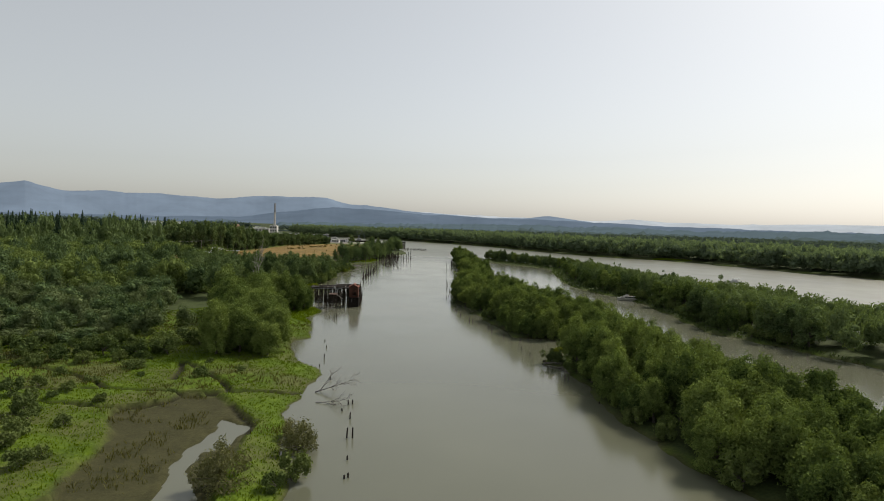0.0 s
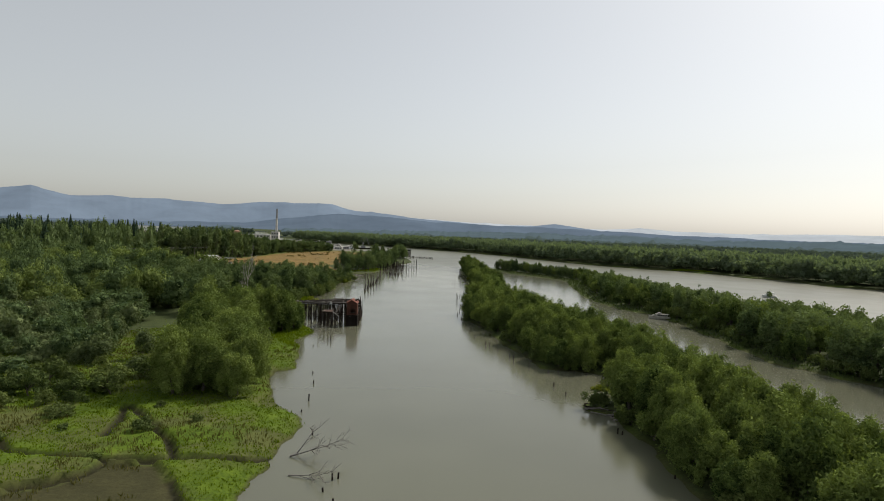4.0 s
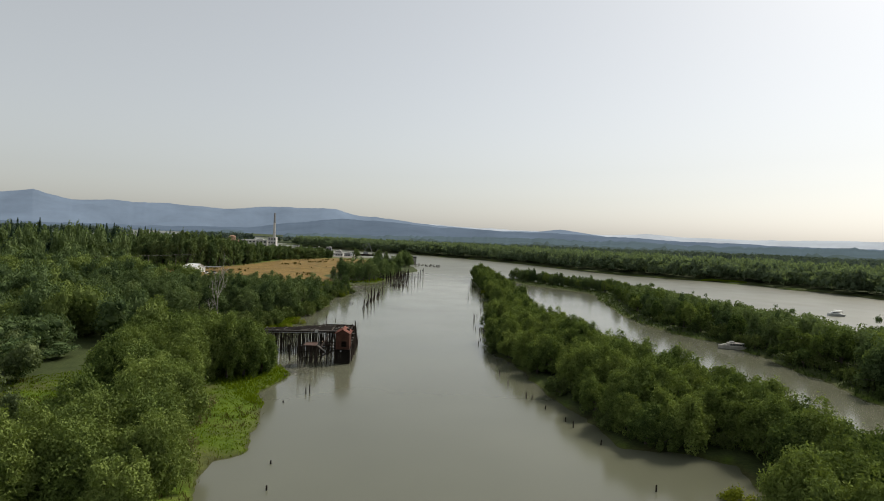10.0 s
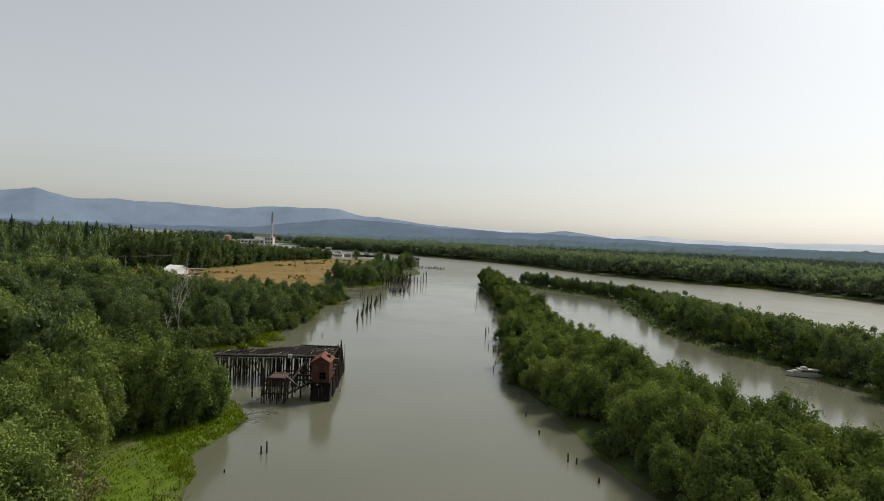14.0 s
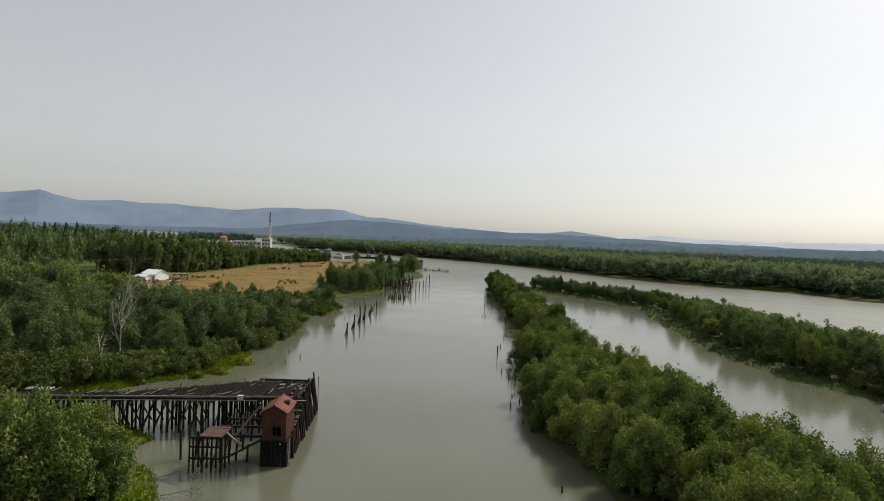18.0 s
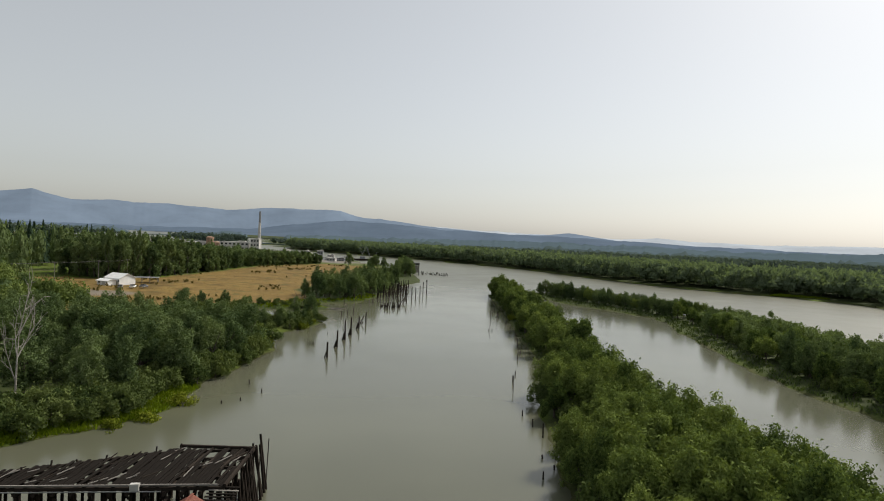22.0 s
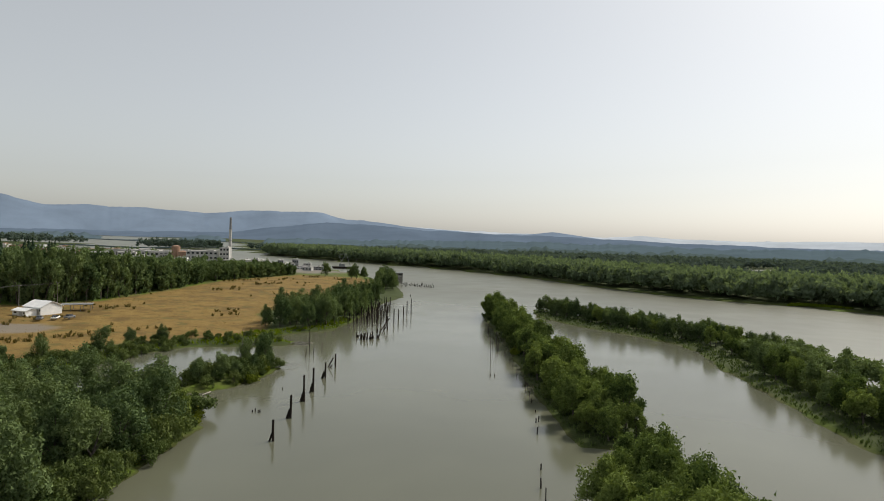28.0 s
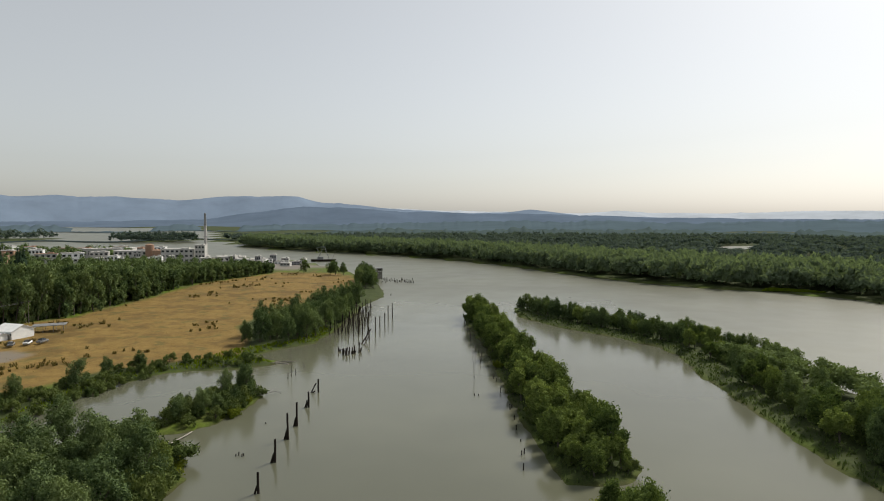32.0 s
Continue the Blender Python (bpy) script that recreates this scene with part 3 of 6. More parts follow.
def plant(kind, x, y, scale=1.0, tall=1.0, label="", group="", sink=0.1):
    src = KINDS[kind][int(RNG.integers(len(KINDS[kind])))]
    z = float(land_height(np.array([x]), np.array([y]))[0])
    ob = copy_thing(src, pose(x, y, max(z, -0.3) - sink, RNG.uniform(-8, 8), RNG.uniform(-8, 8), RNG.uniform(0, 360)))
    ob.scale = (scale * RNG.uniform(0.9, 1.1), scale * RNG.uniform(0.9, 1.1), scale * tall)
    if label or group:
        tagged(ob, label, group=group)
    return ob


def scatter(poly, gap, seed=1, most=400, inset=0.0, tries=5000):
    """Places at least gap metres apart inside an outline, and inset metres from its edge."""
    rng = np.random.default_rng(seed)
    P = np.array(poly)
    c = rng.uniform(P.min(0), P.max(0), (tries, 2))
    c = c[signed(c[:, 0], c[:, 1], poly) > inset]
    got = np.empty((0, 2))
    for p in c:
        if len(got) == 0 or ((got - p) ** 2).sum(1).min() > gap * gap:
            got = np.vstack([got, p])
            if len(got) >= most:
                break
    return got


# the long dikes: willows shoulder to shoulder, smaller bushes along the water
def dike_scale(x, y, poly):
    """Trees of the dikes grow lower towards the water."""
    edge = float(signed(np.array([x]), np.array([y]), poly)[0])
    east = min(1.0, max(0.0, (x - 39) / 5)) if 155 < y < 262 else 0.0      # tall to the shore where the dike bends
    return min(1.06, 0.70 + 0.26 * east + 0.055 * edge)


for x, y in scatter([p for p in DIKE_SOUTH if p[1] > 0] + [(70, 40), (44, 40)], 2.75, seed=2, most=272, inset=1.2, tries=9000):
    if 133 < y < 157.5 and x < 46.5 or 118 < y < 134 and x < 36 or y > 268 and x > 36:      # the cove
        continue
    k = dike_scale(x, y, DIKE_SOUTH) * RNG.uniform(0.86, 1.16)
    plant("willow", x, y, max(0.8, k), k * RNG.uniform(0.92, 1.1) / max(0.8, k), group="willows on the dike")
for x, y, k in ((50, 166, 1.15), (52, 171, 1.05), (47.5, 163, 1.1), (53.5, 164, 1.2), (54.5, 158, 1.0), (49.5, 175, 1.0), (51, 160, 1.12)):
    plant("willow", x, y, k * 0.9, 1.12, "tall thin-crowned willow at the dike's bend", "willows on the dike")
for x, y in ((49, 133), (51.5, 137), (49, 140), (51, 144.5), (48.5, 147), (50.5, 151), (48, 155), (46, 158)):
    plant("willow", x, y, RNG.uniform(0.85, 1.05), RNG.uniform(0.85, 1.0), group="willows on the dike")
for x, y in scatter([p for p in DIKE_SOUTH if p[1] > 30] + [(70, 40), (44, 40)], 3.2, seed=31, most=110, inset=0.7):
    plant("bush", x, y, RNG.uniform(0.8, 1.5), group="bushes on the dike")
for x, y in scatter(DIKE_NORTH, 4.0, seed=3, most=84, inset=2.4):
    plant("young", x, y, RNG.uniform(0.66, 1.05) * (0.86 if y < 345 else 1.0), RNG.uniform(0.8, 1.1), group="willows on the dike")
for x, y in scatter(DIKE_NORTH, 4.0, seed=32, most=40, inset=1.0):
    plant("bush", x, y, RNG.uniform(0.6, 1.2), group="bushes on the dike")
ISLAND_WOOD = [(118, 60), (112, 110), (101, 147), (92, 173), (94, 203), (97, 236), (95, 255), (87, 290), (88.5, 312), (93, 352), (98, 375), (103, 398), (102, 418),
               (92, 441), (79, 465), (67, 486), (66, 510), (84, 483), (100, 460), (116, 434), (124, 408), (122, 370), (122, 320), (126, 260), (134, 190), (150, 110), (160, 60)]
spots = scatter(ISLAND_WOOD, 3.9, seed=4, most=360, inset=0.8)
for x, y in spots:
    near = x < 104 or y > 395
    if near:
        k = float(np.interp(y, (60, 200, 250, 300, 350, 400), (0.94, 0.92, 0.86, 0.78, 0.70, 0.60))) * RNG.uniform(0.86, 1.16)
        plant("alder" if RNG.random() < 0.6 else "young", x, y, k, RNG.uniform(0.9, 1.12), group="trees on the island")
for x, y in scatter([(100, 150), (91, 172), (93, 204), (95, 236), (94, 256), (88, 290), (91, 316), (96, 352), (106, 398), (112, 398), (101, 352), (97, 312), (94, 290), (100, 250), (98, 204), (97, 174), (106, 150)], 3.2, seed=33, most=70):
    plant("bush", x, y, RNG.uniform(0.8, 1.5), RNG.uniform(0.8, 1.2), "low dark green bush under the island's trees", "bushes on the island")
ISLAND_REST = np.array([p for p in spots if not (p[0] < 104 or p[1] > 395)])
for k in range(26):      # the tip of the island, a single row of trees
    u = k / 25
    plant("alder", 67 + 38 * u ** 1.1 + RNG.uniform(-1.5, 1.5), 503 - 84 * u + RNG.uniform(-1.5, 1.5), RNG.uniform(0.5, 0.76), RNG.uniform(0.9, 1.1), group="trees on the island")
# the left bank
CLUMPS = [[(-26.5, 129), (-29, 140), (-32, 150), (-33, 158), (-40, 161), (-44, 148), (-42, 128)],          # the big willows by the marsh
          [(-38, 165), (-40, 178), (-42, 188), (-31, 192.5), (-29.5, 198), (-34, 201), (-44, 201), (-50, 202), (-58, 198), (-56, 176), (-46, 164)]]
for k, clump in enumerate(CLUMPS):
    for x, y in scatter(clump, 3.3, seed=6 + 10 * k, most=52, inset=0.8):
        plant("bank", x, y, RNG.uniform(0.82, 1.08), RNG.uniform(0.9, 1.08), group="willows beside the pier")
DARKWOOD = [(-70, 246), (-56, 253), (-48, 266), (-44, 276), (-42.5, 300), (-40, 315), (-56, 328), (-92, 335), (-120, 320), (-104, 262)]
for x, y in scatter(DARKWOOD, 4.1, seed=61, most=110, inset=0.5):
    if math.hypot(x + 63, y - 257) > 7.0:      # the dead tree's clearing
        plant("cotton", x, y, RNG.uniform(0.72, 1.02), RNG.uniform(0.85, 1.12), group="trees of the left bank wood")
for x, y in scatter([(-66, 241.5), (-54, 249), (-45.5, 259), (-44, 268), (-46, 290), (-55, 276), (-62, 256)], 2.3, seed=62, most=60):
    plant("foot", x, y, RNG.uniform(0.9, 1.4), group="bushes below the wood")
for x, y in scatter([(-52, 430), (-36, 431), (-24, 446), (-21, 470), (-13, 535), (-22, 540), (-36, 480), (-54, 446)], 3.9, seed=8, most=60):
    plant("cotton", x, y, RNG.uniform(0.5, 0.95), RNG.uniform(0.9, 1.25), group="trees by the old pilings")
for x, y in scatter([(-18, 596), (-8, 600), (-10, 640), (-19, 655)], 4.5, seed=9, most=14):
    plant("cotton", x, y, RNG.uniform(0.9, 1.15), group="trees by the old pilings")
for x, y in ((-40, 690), (-44, 694), (-34, 692), (-66, 702)):
    plant("cotton", x, y, RNG.uniform(0.9, 1.1), group="trees by the old pilings")
for x, y in scatter([(-154, 462), (-138, 488), (-130, 540), (-124, 620), (-100, 668), (-90, 704), (-110, 712), (-140, 660), (-150, 560), (-190, 480)], 3.9, seed=10, most=230):
    wide, grown = RNG.uniform(0.95, 1.3), float(np.interp(y, (465, 521, 573, 647, 700), (1.85, 1.45, 1.12, 0.88, 0.74)))
    plant("poplar", x, y, wide, grown / wide * RNG.uniform(0.74, 1.05), group="poplars behind the field")
for x, y in scatter(ISLET, 2.3, seed=11, most=30, inset=0.9):
    plant("shrub", x, y, RNG.uniform(0.8, 1.35), group="bushes on the islet")
for x, y in ((-47, 347), (-43, 350), (-40, 353), (-38, 358), (-44, 357), (-41, 363), (-48, 352), (-37, 368)):
    plant("cotton", x, y, RNG.uniform(0.34, 0.52), RNG.uniform(0.9, 1.2), "small dark green tree on the islet", "small trees on the islet")
plant("cotton", -36, 364, 0.62, 1.25, "upright dark tree at the islet's end")
plant("cotton", -37.5, 367, 0.55, 1.2, "upright dark tree at the islet's end")
for x, y, k in ((-43.5, 321, 0.86), (-46.5, 324.5, 0.95), (-41.5, 319.5, 0.7), (-49.5, 327, 0.85), (-45, 318, 0.9)):
    plant("willow", x, y, k, 1.0, "broad yellow-green willow at the lagoon's mouth", "willows at the lagoon's mouth")
for x, y in scatter([(-58, 322), (-42, 318), (-40, 324), (-52, 330), (-60, 332)], 3.2, seed=13, most=14):
    plant("shrub", x, y, RNG.uniform(1.2, 1.9), group="bushes at the lagoon's mouth")
for x, y in scatter([(-47, 280), (-41.5, 280), (-39.5, 300), (-38.5, 316), (-44, 320), (-48, 300)], 2.6, seed=63, most=44):
    plant("foot", x, y, RNG.uniform(0.9, 1.5), RNG.uniform(0.9, 1.2), group="bushes below the wood")
for x, y in scatter([(-92, 226), (-66, 240), (-60, 249), (-70, 262), (-100, 262), (-112, 240)], 3.6, seed=64, most=60):
    plant("foot", x, y, RNG.uniform(1.0, 1.9), RNG.uniform(0.9, 1.2), group="bushes below the wood")
plant("yellow", -40, 322, 1.4)
for x, y in ((-36, 361), (-37, 352), (-42, 260), (-40, 268), (-45, 254), (37, 142), (33, 300), (34, 392), (-41, 300)):
    plant("yellow", x, y, RNG.uniform(0.8, 1.2))
for x, y in scatter([(-96, 346), (-84, 350), (-79, 368), (-73, 384), (-64, 398), (-46, 398), (-38, 403), (-46, 410), (-66, 408), (-84, 392), (-100, 358)], 2.7, seed=14, most=70):
    plant("shrub", x, y, RNG.uniform(0.5, 1.1), group="bushes round the lagoon")
for x, y, s in ((-92, 366, 0.5), (-84, 378, 0.62), (-80, 388, 0.42), (-97, 357, 0.5), (-100, 350, 0.6), (-74, 396, 0.4)):
    plant("cotton", x, y, s, 1.1, "young dark tree by the lagoon")
for x, y in scatter([(-75, 62), (-34, 66), (-26, 118), (-42, 126), (-50, 150), (-60, 176), (-120, 150), (-110, 80)], 6.6, seed=12, most=60):
    if signed(np.array([x]), np.array([y]), MUDFLAT)[0] < -2:
        plant("shrub", x, y, RNG.uniform(0.35, 0.9), RNG.uniform(0.6, 1.0), group="bushes on the marsh")
for x, y, k in ((114, 214, 1.1), (104, 346, 0.98), (106.5, 349, 0.92), (103, 300, 1.0), (101, 296, 0.9), (99, 283, 1.05), (110, 258, 1.0), (113, 255, 0.94), (121, 229, 1.05), (98, 268, 0.95)):
    plant("sparse", x, y, k, 1.0, group="thin trees on the island")
for x, y in scatter([(-72, 58), (-40, 62), (-44, 78), (-52, 100), (-66, 112), (-86, 90)], 3.6, seed=16, most=30):
    plant("shrub", x, y, RNG.uniform(0.5, 1.15), RNG.uniform(0.7, 1.0), group="bushes on the marsh")
for x, y in scatter([(-112, 112), (-66, 117), (-47, 129), (-49, 141), (-64, 134), (-120, 132)], 4.4, seed=18, most=44):
    plant("shrub", x, y, RNG.uniform(0.7, 1.6), RNG.uniform(0.8, 1.1), group="bushes on the marsh")
for x, y, s in ((-13.4, 78, 1.0), (-14.6, 82.5, 0.8), (-20, 66, 1.2), (-35, 163, 1.5), (-33, 151, 1.1)):
    plant("brown", x, y, s)
plant("shrub", -12.5, 69, 1.1, 1.1)
plant("shrub", -14, 66, 0.7)


# ---- far woods ----
def far_wood(name, label, spots, heights, radii, mat, seed, lobes=5, leaves=26, lsize=0.42, conifer=False, plump=1.0):
    """Woods too far to count: a crown of leafy lobes for every tree, in one mesh."""
    rng = np.random.default_rng(seed)
    n = len(spots)
    kinds = []
    for k in range(6):
        if conifer:
            u = rng.uniform(0, 1, leaves) ** 0.8
            ang = rng.uniform(0, 6.283, leaves)
            rad = (1 - u) * rng.uniform(0.75, 1.1, leaves) + 0.03
            p = np.stack([rad * np.cos(ang), rad * np.sin(ang), 0.08 + 0.92 * u], 1)
            w = np.stack([np.cos(ang), np.sin(ang), np.full(leaves, 0.5)], 1)
            a = np.stack([np.cos(ang) * 0.5, np.sin(ang) * 0.5, np.full(leaves, -0.12)], 1)
            b = np.stack([-np.sin(ang), np.cos(ang), 0 * ang], 1)
            s = 0.36 * (1.25 - u)[:, None]
            v = np.stack([p - a * s + b * s * 0.8, p - a * s - b * s * 0.8, p + a * s * 1.5], 1).reshape(-1, 3)
            f = np.arange(3 * leaves).reshape(-1, 3)
            core = np.array([(0, 0, 1.0)] + [(0.6 * math.cos(t), 0.6 * math.sin(t), 0.06) for t in np.arange(6) * 1.047])
            cf = [[0, 1 + i, 1 + (i + 1) % 6, 1 + (i + 1) % 6] for i in range(6)]
        else:
            blobs = [(rng.uniform(-.5, .5), rng.uniform(-.5, .5), rng.uniform(0.35, 0.8), rng.uniform(.4, .6), rng.uniform(.16, .25) * plump) for _ in range(lobes)]
            p, w = crown_points(rng, blobs, leaves * 2)
            p, w = p[:leaves], w[:leaves]
            v, f = leaf_cloud(rng, p, w * np.array([1, 1, 0.6]), lsize, 0.0)
            v = (v - np.repeat(p, 3, 0)) * np.array([1, 1, 0.45]) + np.repeat(p, 3, 0)
            core = np.concatenate([BALL_V * np.array([r, r, s]) * 0.58 + (x, y, z) for x, y, z, r, s in blobs])
            cf = [[i + len(BALL_V) * q for i in t] for q in range(lobes) for t in BALL_F]
        kinds.append((np.concatenate([v, core]), [list(map(int, t)) for t in f] + [[i + len(v) for i in t] for t in cf]))
    kinds = [(v, [list(dict.fromkeys(t)) for t in f]) for v, f in kinds]
    verts, faces, count = [], [], 0
    which = rng.integers(6, size=n)
    turn = rng.uniform(0, 6.283, n)
    gz = land_height(spots[:, 0], spots[:, 1])
    for i in range(n):
        v, f = kinds[which[i]]
        c, s = math.cos(turn[i]), math.sin(turn[i])
        w = np.stack([(v[:, 0] * c - v[:, 1] * s) * radii[i] + spots[i, 0], (v[:, 0] * s + v[:, 1] * c) * radii[i] + spots[i, 1], v[:, 2] * heights[i] + gz[i]], 1)
        verts.append(w)
        faces += [[j + count for j in t] for t in f]
        count += len(w)
    return tagged(new(name, tri_mesh(name, np.concatenate(verts), faces, mat)), label, "woods", kind="stuff")


def spread(poly, n, seed, jitter=True):
    rng = np.random.default_rng(seed)
    P = np.array(poly)
    lo, hi = P.min(0), P.max(0)
    got = []
    while sum(len(g) for g in got) < n:
        c = rng.uniform(lo, hi, (n * 3, 2))
        got.append(c[inside(c[:, 0], c[:, 1], poly)])
    return np.concatenate(got)[:n]


LAKE = [(462, 1000), (500, 1015), (578, 1098), (560, 1112), (520, 1104), (488, 1060)]
LOW_GROUND = [(300, 740), (326, 740), (470, 940), (595, 1108), (500, 1110), (420, 950)]


def wood(name, label, poly, n, seed, h0, h1, r0, r1, mat, falling=None, **kw):
    rng = np.random.default_rng(seed + 500)
    spots, hs = spread(poly, n, seed), rng.uniform(h0, h1, n)
    hs *= np.where(inside(spots[:, 0], spots[:, 1], LOW_GROUND), 0.3, 1.0)
    if falling:      # (y, share) pairs: the wood grows lower farther on
        hs *= np.interp(spots[:, 1], *falling)
    dry = ~inside(spots[:, 0], spots[:, 1], LAKE)
    return far_wood(name, label, spots[dry], hs[dry], rng.uniform(r0, r1, n)[dry], mat, seed, **kw)


lake_mesh = tri_mesh("lake", [(x, y, 1.4) for x, y in LAKE], [tuple(range(len(LAKE)))], M_WATER)
tagged(new("lake", lake_mesh), "small bright lake in the wooded plain", "water", kind="structure")


BANK = [(-232, 1200), (-148, 1092), (-82, 1032), (-16, 968), (12, 940), (69, 866), (119, 781), (153, 688), (185, 624), (212, 588), (246, 566), (269, 520), (290, 454), (312, 400), (366, 318)]
# far woods: haze comes from the paled, blued leaf colours
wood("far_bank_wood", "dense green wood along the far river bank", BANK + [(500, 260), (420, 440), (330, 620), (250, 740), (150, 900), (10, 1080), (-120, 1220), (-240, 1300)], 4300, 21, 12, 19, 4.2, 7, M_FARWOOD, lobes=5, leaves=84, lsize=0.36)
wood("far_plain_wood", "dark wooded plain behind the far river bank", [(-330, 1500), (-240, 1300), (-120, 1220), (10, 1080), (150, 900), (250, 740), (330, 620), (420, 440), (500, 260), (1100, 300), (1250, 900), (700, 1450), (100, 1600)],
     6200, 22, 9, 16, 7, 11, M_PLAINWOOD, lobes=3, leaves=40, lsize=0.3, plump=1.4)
INNER = [(-66, 206), (-60, 214), (-80, 236), (-108, 262), (-124, 320), (-98, 340), (-112, 352), (-152, 395), (-262, 400), (-262, 190), (-130, 196)]
wood("left_wood", "dense dark green wood on the left bank", INNER, 350, 26, 8, 15.5, 3.0, 5.4, M_COTTON, lobes=10, leaves=900, lsize=0.15)
wood("left_wood", "lighter green trees mixed into the left bank wood", INNER, 190, 36, 9, 14.5, 3.6, 5.8, M_LIGHTWOOD, lobes=12, leaves=1000, lsize=0.14)
wood("outer_left_wood", "dark green wood stretching away from the left bank", [(-262, 100), (-262, 400), (-155, 395), (-192, 480), (-152, 560), (-142, 660), (-112, 715), (-150, 760), (-330, 740), (-600, 700), (-600, 100)],
     1500, 24, 13, 24, 3.4, 6.0, M_COTTON, ((380, 470, 520, 600, 690), (0.8, 1.2, 1.15, 0.8, 0.55)), lobes=6, leaves=200, lsize=0.25)
wood("conifer_wood", "tall dark conifers standing above the left bank wood", [(-262, 440), (-222, 520), (-222, 600), (-250, 660), (-420, 690), (-700, 700), (-700, 400), (-400, 400)], 900, 25, 17, 28, 3.2, 5.2, M_CONIFER, ((500, 690), (1.05, 0.8)), conifer=True, leaves=150)
wood("marsh_thicket", "grey-green thicket of low shrubs behind the marsh", [(-50, 142), (-62, 132), (-130, 128), (-150, 200), (-82, 214), (-62, 172)], 130, 29, 3.0, 8.5, 1.8, 4.2, M_THICKET, lobes=10, leaves=900, lsize=0.15)
wood("marsh_thicket", "darker green shrubs mixed into the thicket behind the marsh", [(-50, 142), (-62, 132), (-130, 128), (-150, 200), (-82, 214), (-62, 172)], 80, 39, 3.5, 9.0, 2.2, 4.4, M_COTTON, lobes=12, leaves=1000, lsize=0.14)
rng_ = np.random.default_rng(77)
if len(ISLAND_REST):
    far_wood("island_wood", "green trees along the island's far side", ISLAND_REST, np.interp(ISLAND_REST[:, 1], (60, 200, 250, 300, 350, 400), (12.5, 11.5, 10.2, 9.2, 8.4, 7.8)) * rng_.uniform(0.72, 1.05, len(ISLAND_REST)), rng_.uniform(3, 4.2, len(ISLAND_REST)), M_COTTON, 78, lobes=7, leaves=520, lsize=0.2)
wood("town_trees", "dark trees among the town's roofs", [(-1200, 740), (-330, 745), (-260, 860), (-300, 940), (-520, 1030), (-1200, 1120)], 820, 27, 9, 15, 4, 7, M_COTTON, lobes=5, leaves=70, lsize=0.3)
# woods beyond the town, with haze in the leaf colour as well
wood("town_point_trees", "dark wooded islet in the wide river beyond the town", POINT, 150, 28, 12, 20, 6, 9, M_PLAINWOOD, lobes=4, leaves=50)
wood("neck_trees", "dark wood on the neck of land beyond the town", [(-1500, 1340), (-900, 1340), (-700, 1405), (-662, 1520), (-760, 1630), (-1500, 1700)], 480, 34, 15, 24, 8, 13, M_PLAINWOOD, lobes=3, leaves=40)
for group_ in KINDS.values():      # the patterns are no part of the place
    for ob in group_:
        for piece in list(ob.children):
            bpy.data.objects.remove(piece)
        bpy.data.objects.remove(ob)


# ---- timbers ----
def unit_pole(seed, sides=7, ragged=0.0):
    """A round timber one metre long and one thick, slightly crooked, with a worn head."""
    rng = np.random.default_rng(seed)
    rings, verts, faces = 5, [], []
    for k in range(rings):
        u = k / (rings - 1)
        ox, oy = rng.uniform(-0.06, 0.06, 2)
        for j in range(sides):
            a = 6.2832 * j / sides
            r = 0.5 * (1.0 - 0.18 * u) * rng.uniform(0.92, 1.06)
            verts.append((ox + r * math.cos(a), oy + r * math.sin(a), u - (rng.uniform(0, ragged) if k == rings - 1 else 0)))
    for k in range(rings - 1):
        for j in range(sides):
            faces.append((k * sides + j, k * sides + (j + 1) % sides, (k + 1) * sides + (j + 1) % sides, (k + 1) * sides + j))
    faces.append(tuple(range((rings - 1) * sides, rings * sides)))
    faces.append(tuple(reversed(range(sides))))
    return verts, faces


def unit_beam():
    """A squared timber one metre long and one thick, with chamfered edges."""
    bm = bmesh.new()
    bmesh.ops.create_cube(bm, size=1.0, matrix=Matrix.Translation((0, 0, 0.5)))
    bmesh.ops.bevel(bm, geom=[e for e in bm.edges if abs(e.verts[0].co.z - e.verts[1].co.z) > 0.5], offset=0.08, segments=1, affect="EDGES")
    me = bpy.data.meshes.new("beam")
    bm.to_mesh(me)
    bm.free()
    return me


def with_mat(me, mat):
    me.materials.append(mat)
    return me


POLES = {m: [with_mat(tri_mesh("post", *unit_pole(200 + k, ragged=0.05), None), m) for k in range(4)] for m in (M_PILE, M_GREYWOOD, M_DEADWOOD)}
BEAMS = {m: with_mat(unit_beam(), m) for m in (M_PILE, M_DECK, M_GREYWOOD, M_STEEL, M_RUST, M_BROWNSHEET, M_WHITE, M_CONCRETE)}
TIM = np.random.default_rng(12)


def span(a, b, w, h=None):
    """The pose and stretch that take a unit timber from a to b."""
    a, b = Vector(a), Vector(b)
    d = b - a
    up = Vector((0, 0, 1)) if abs(d.normalized().z) < 0.9 else Vector((0, 1, 0))
    z = d.normalized()
    x = up.cross(z).normalized()
    y = z.cross(x)
    m = Matrix((x, y, z)).transposed().to_4x4()
    return Matrix.Translation(a) @ m @ Matrix.Diagonal((w, h or w, d.length, 1))


def timber(name, parent, a, b, w, h=None, mat=None, round_=False, label=""):
    me = POLES[mat or M_PILE][int(TIM.integers(4))] if round_ else BEAMS[mat or M_DECK]
    ob = new(name, me)
    ob.parent = parent
    ob.matrix_local = span(a, b, w, h)
    return tagged(ob, label)


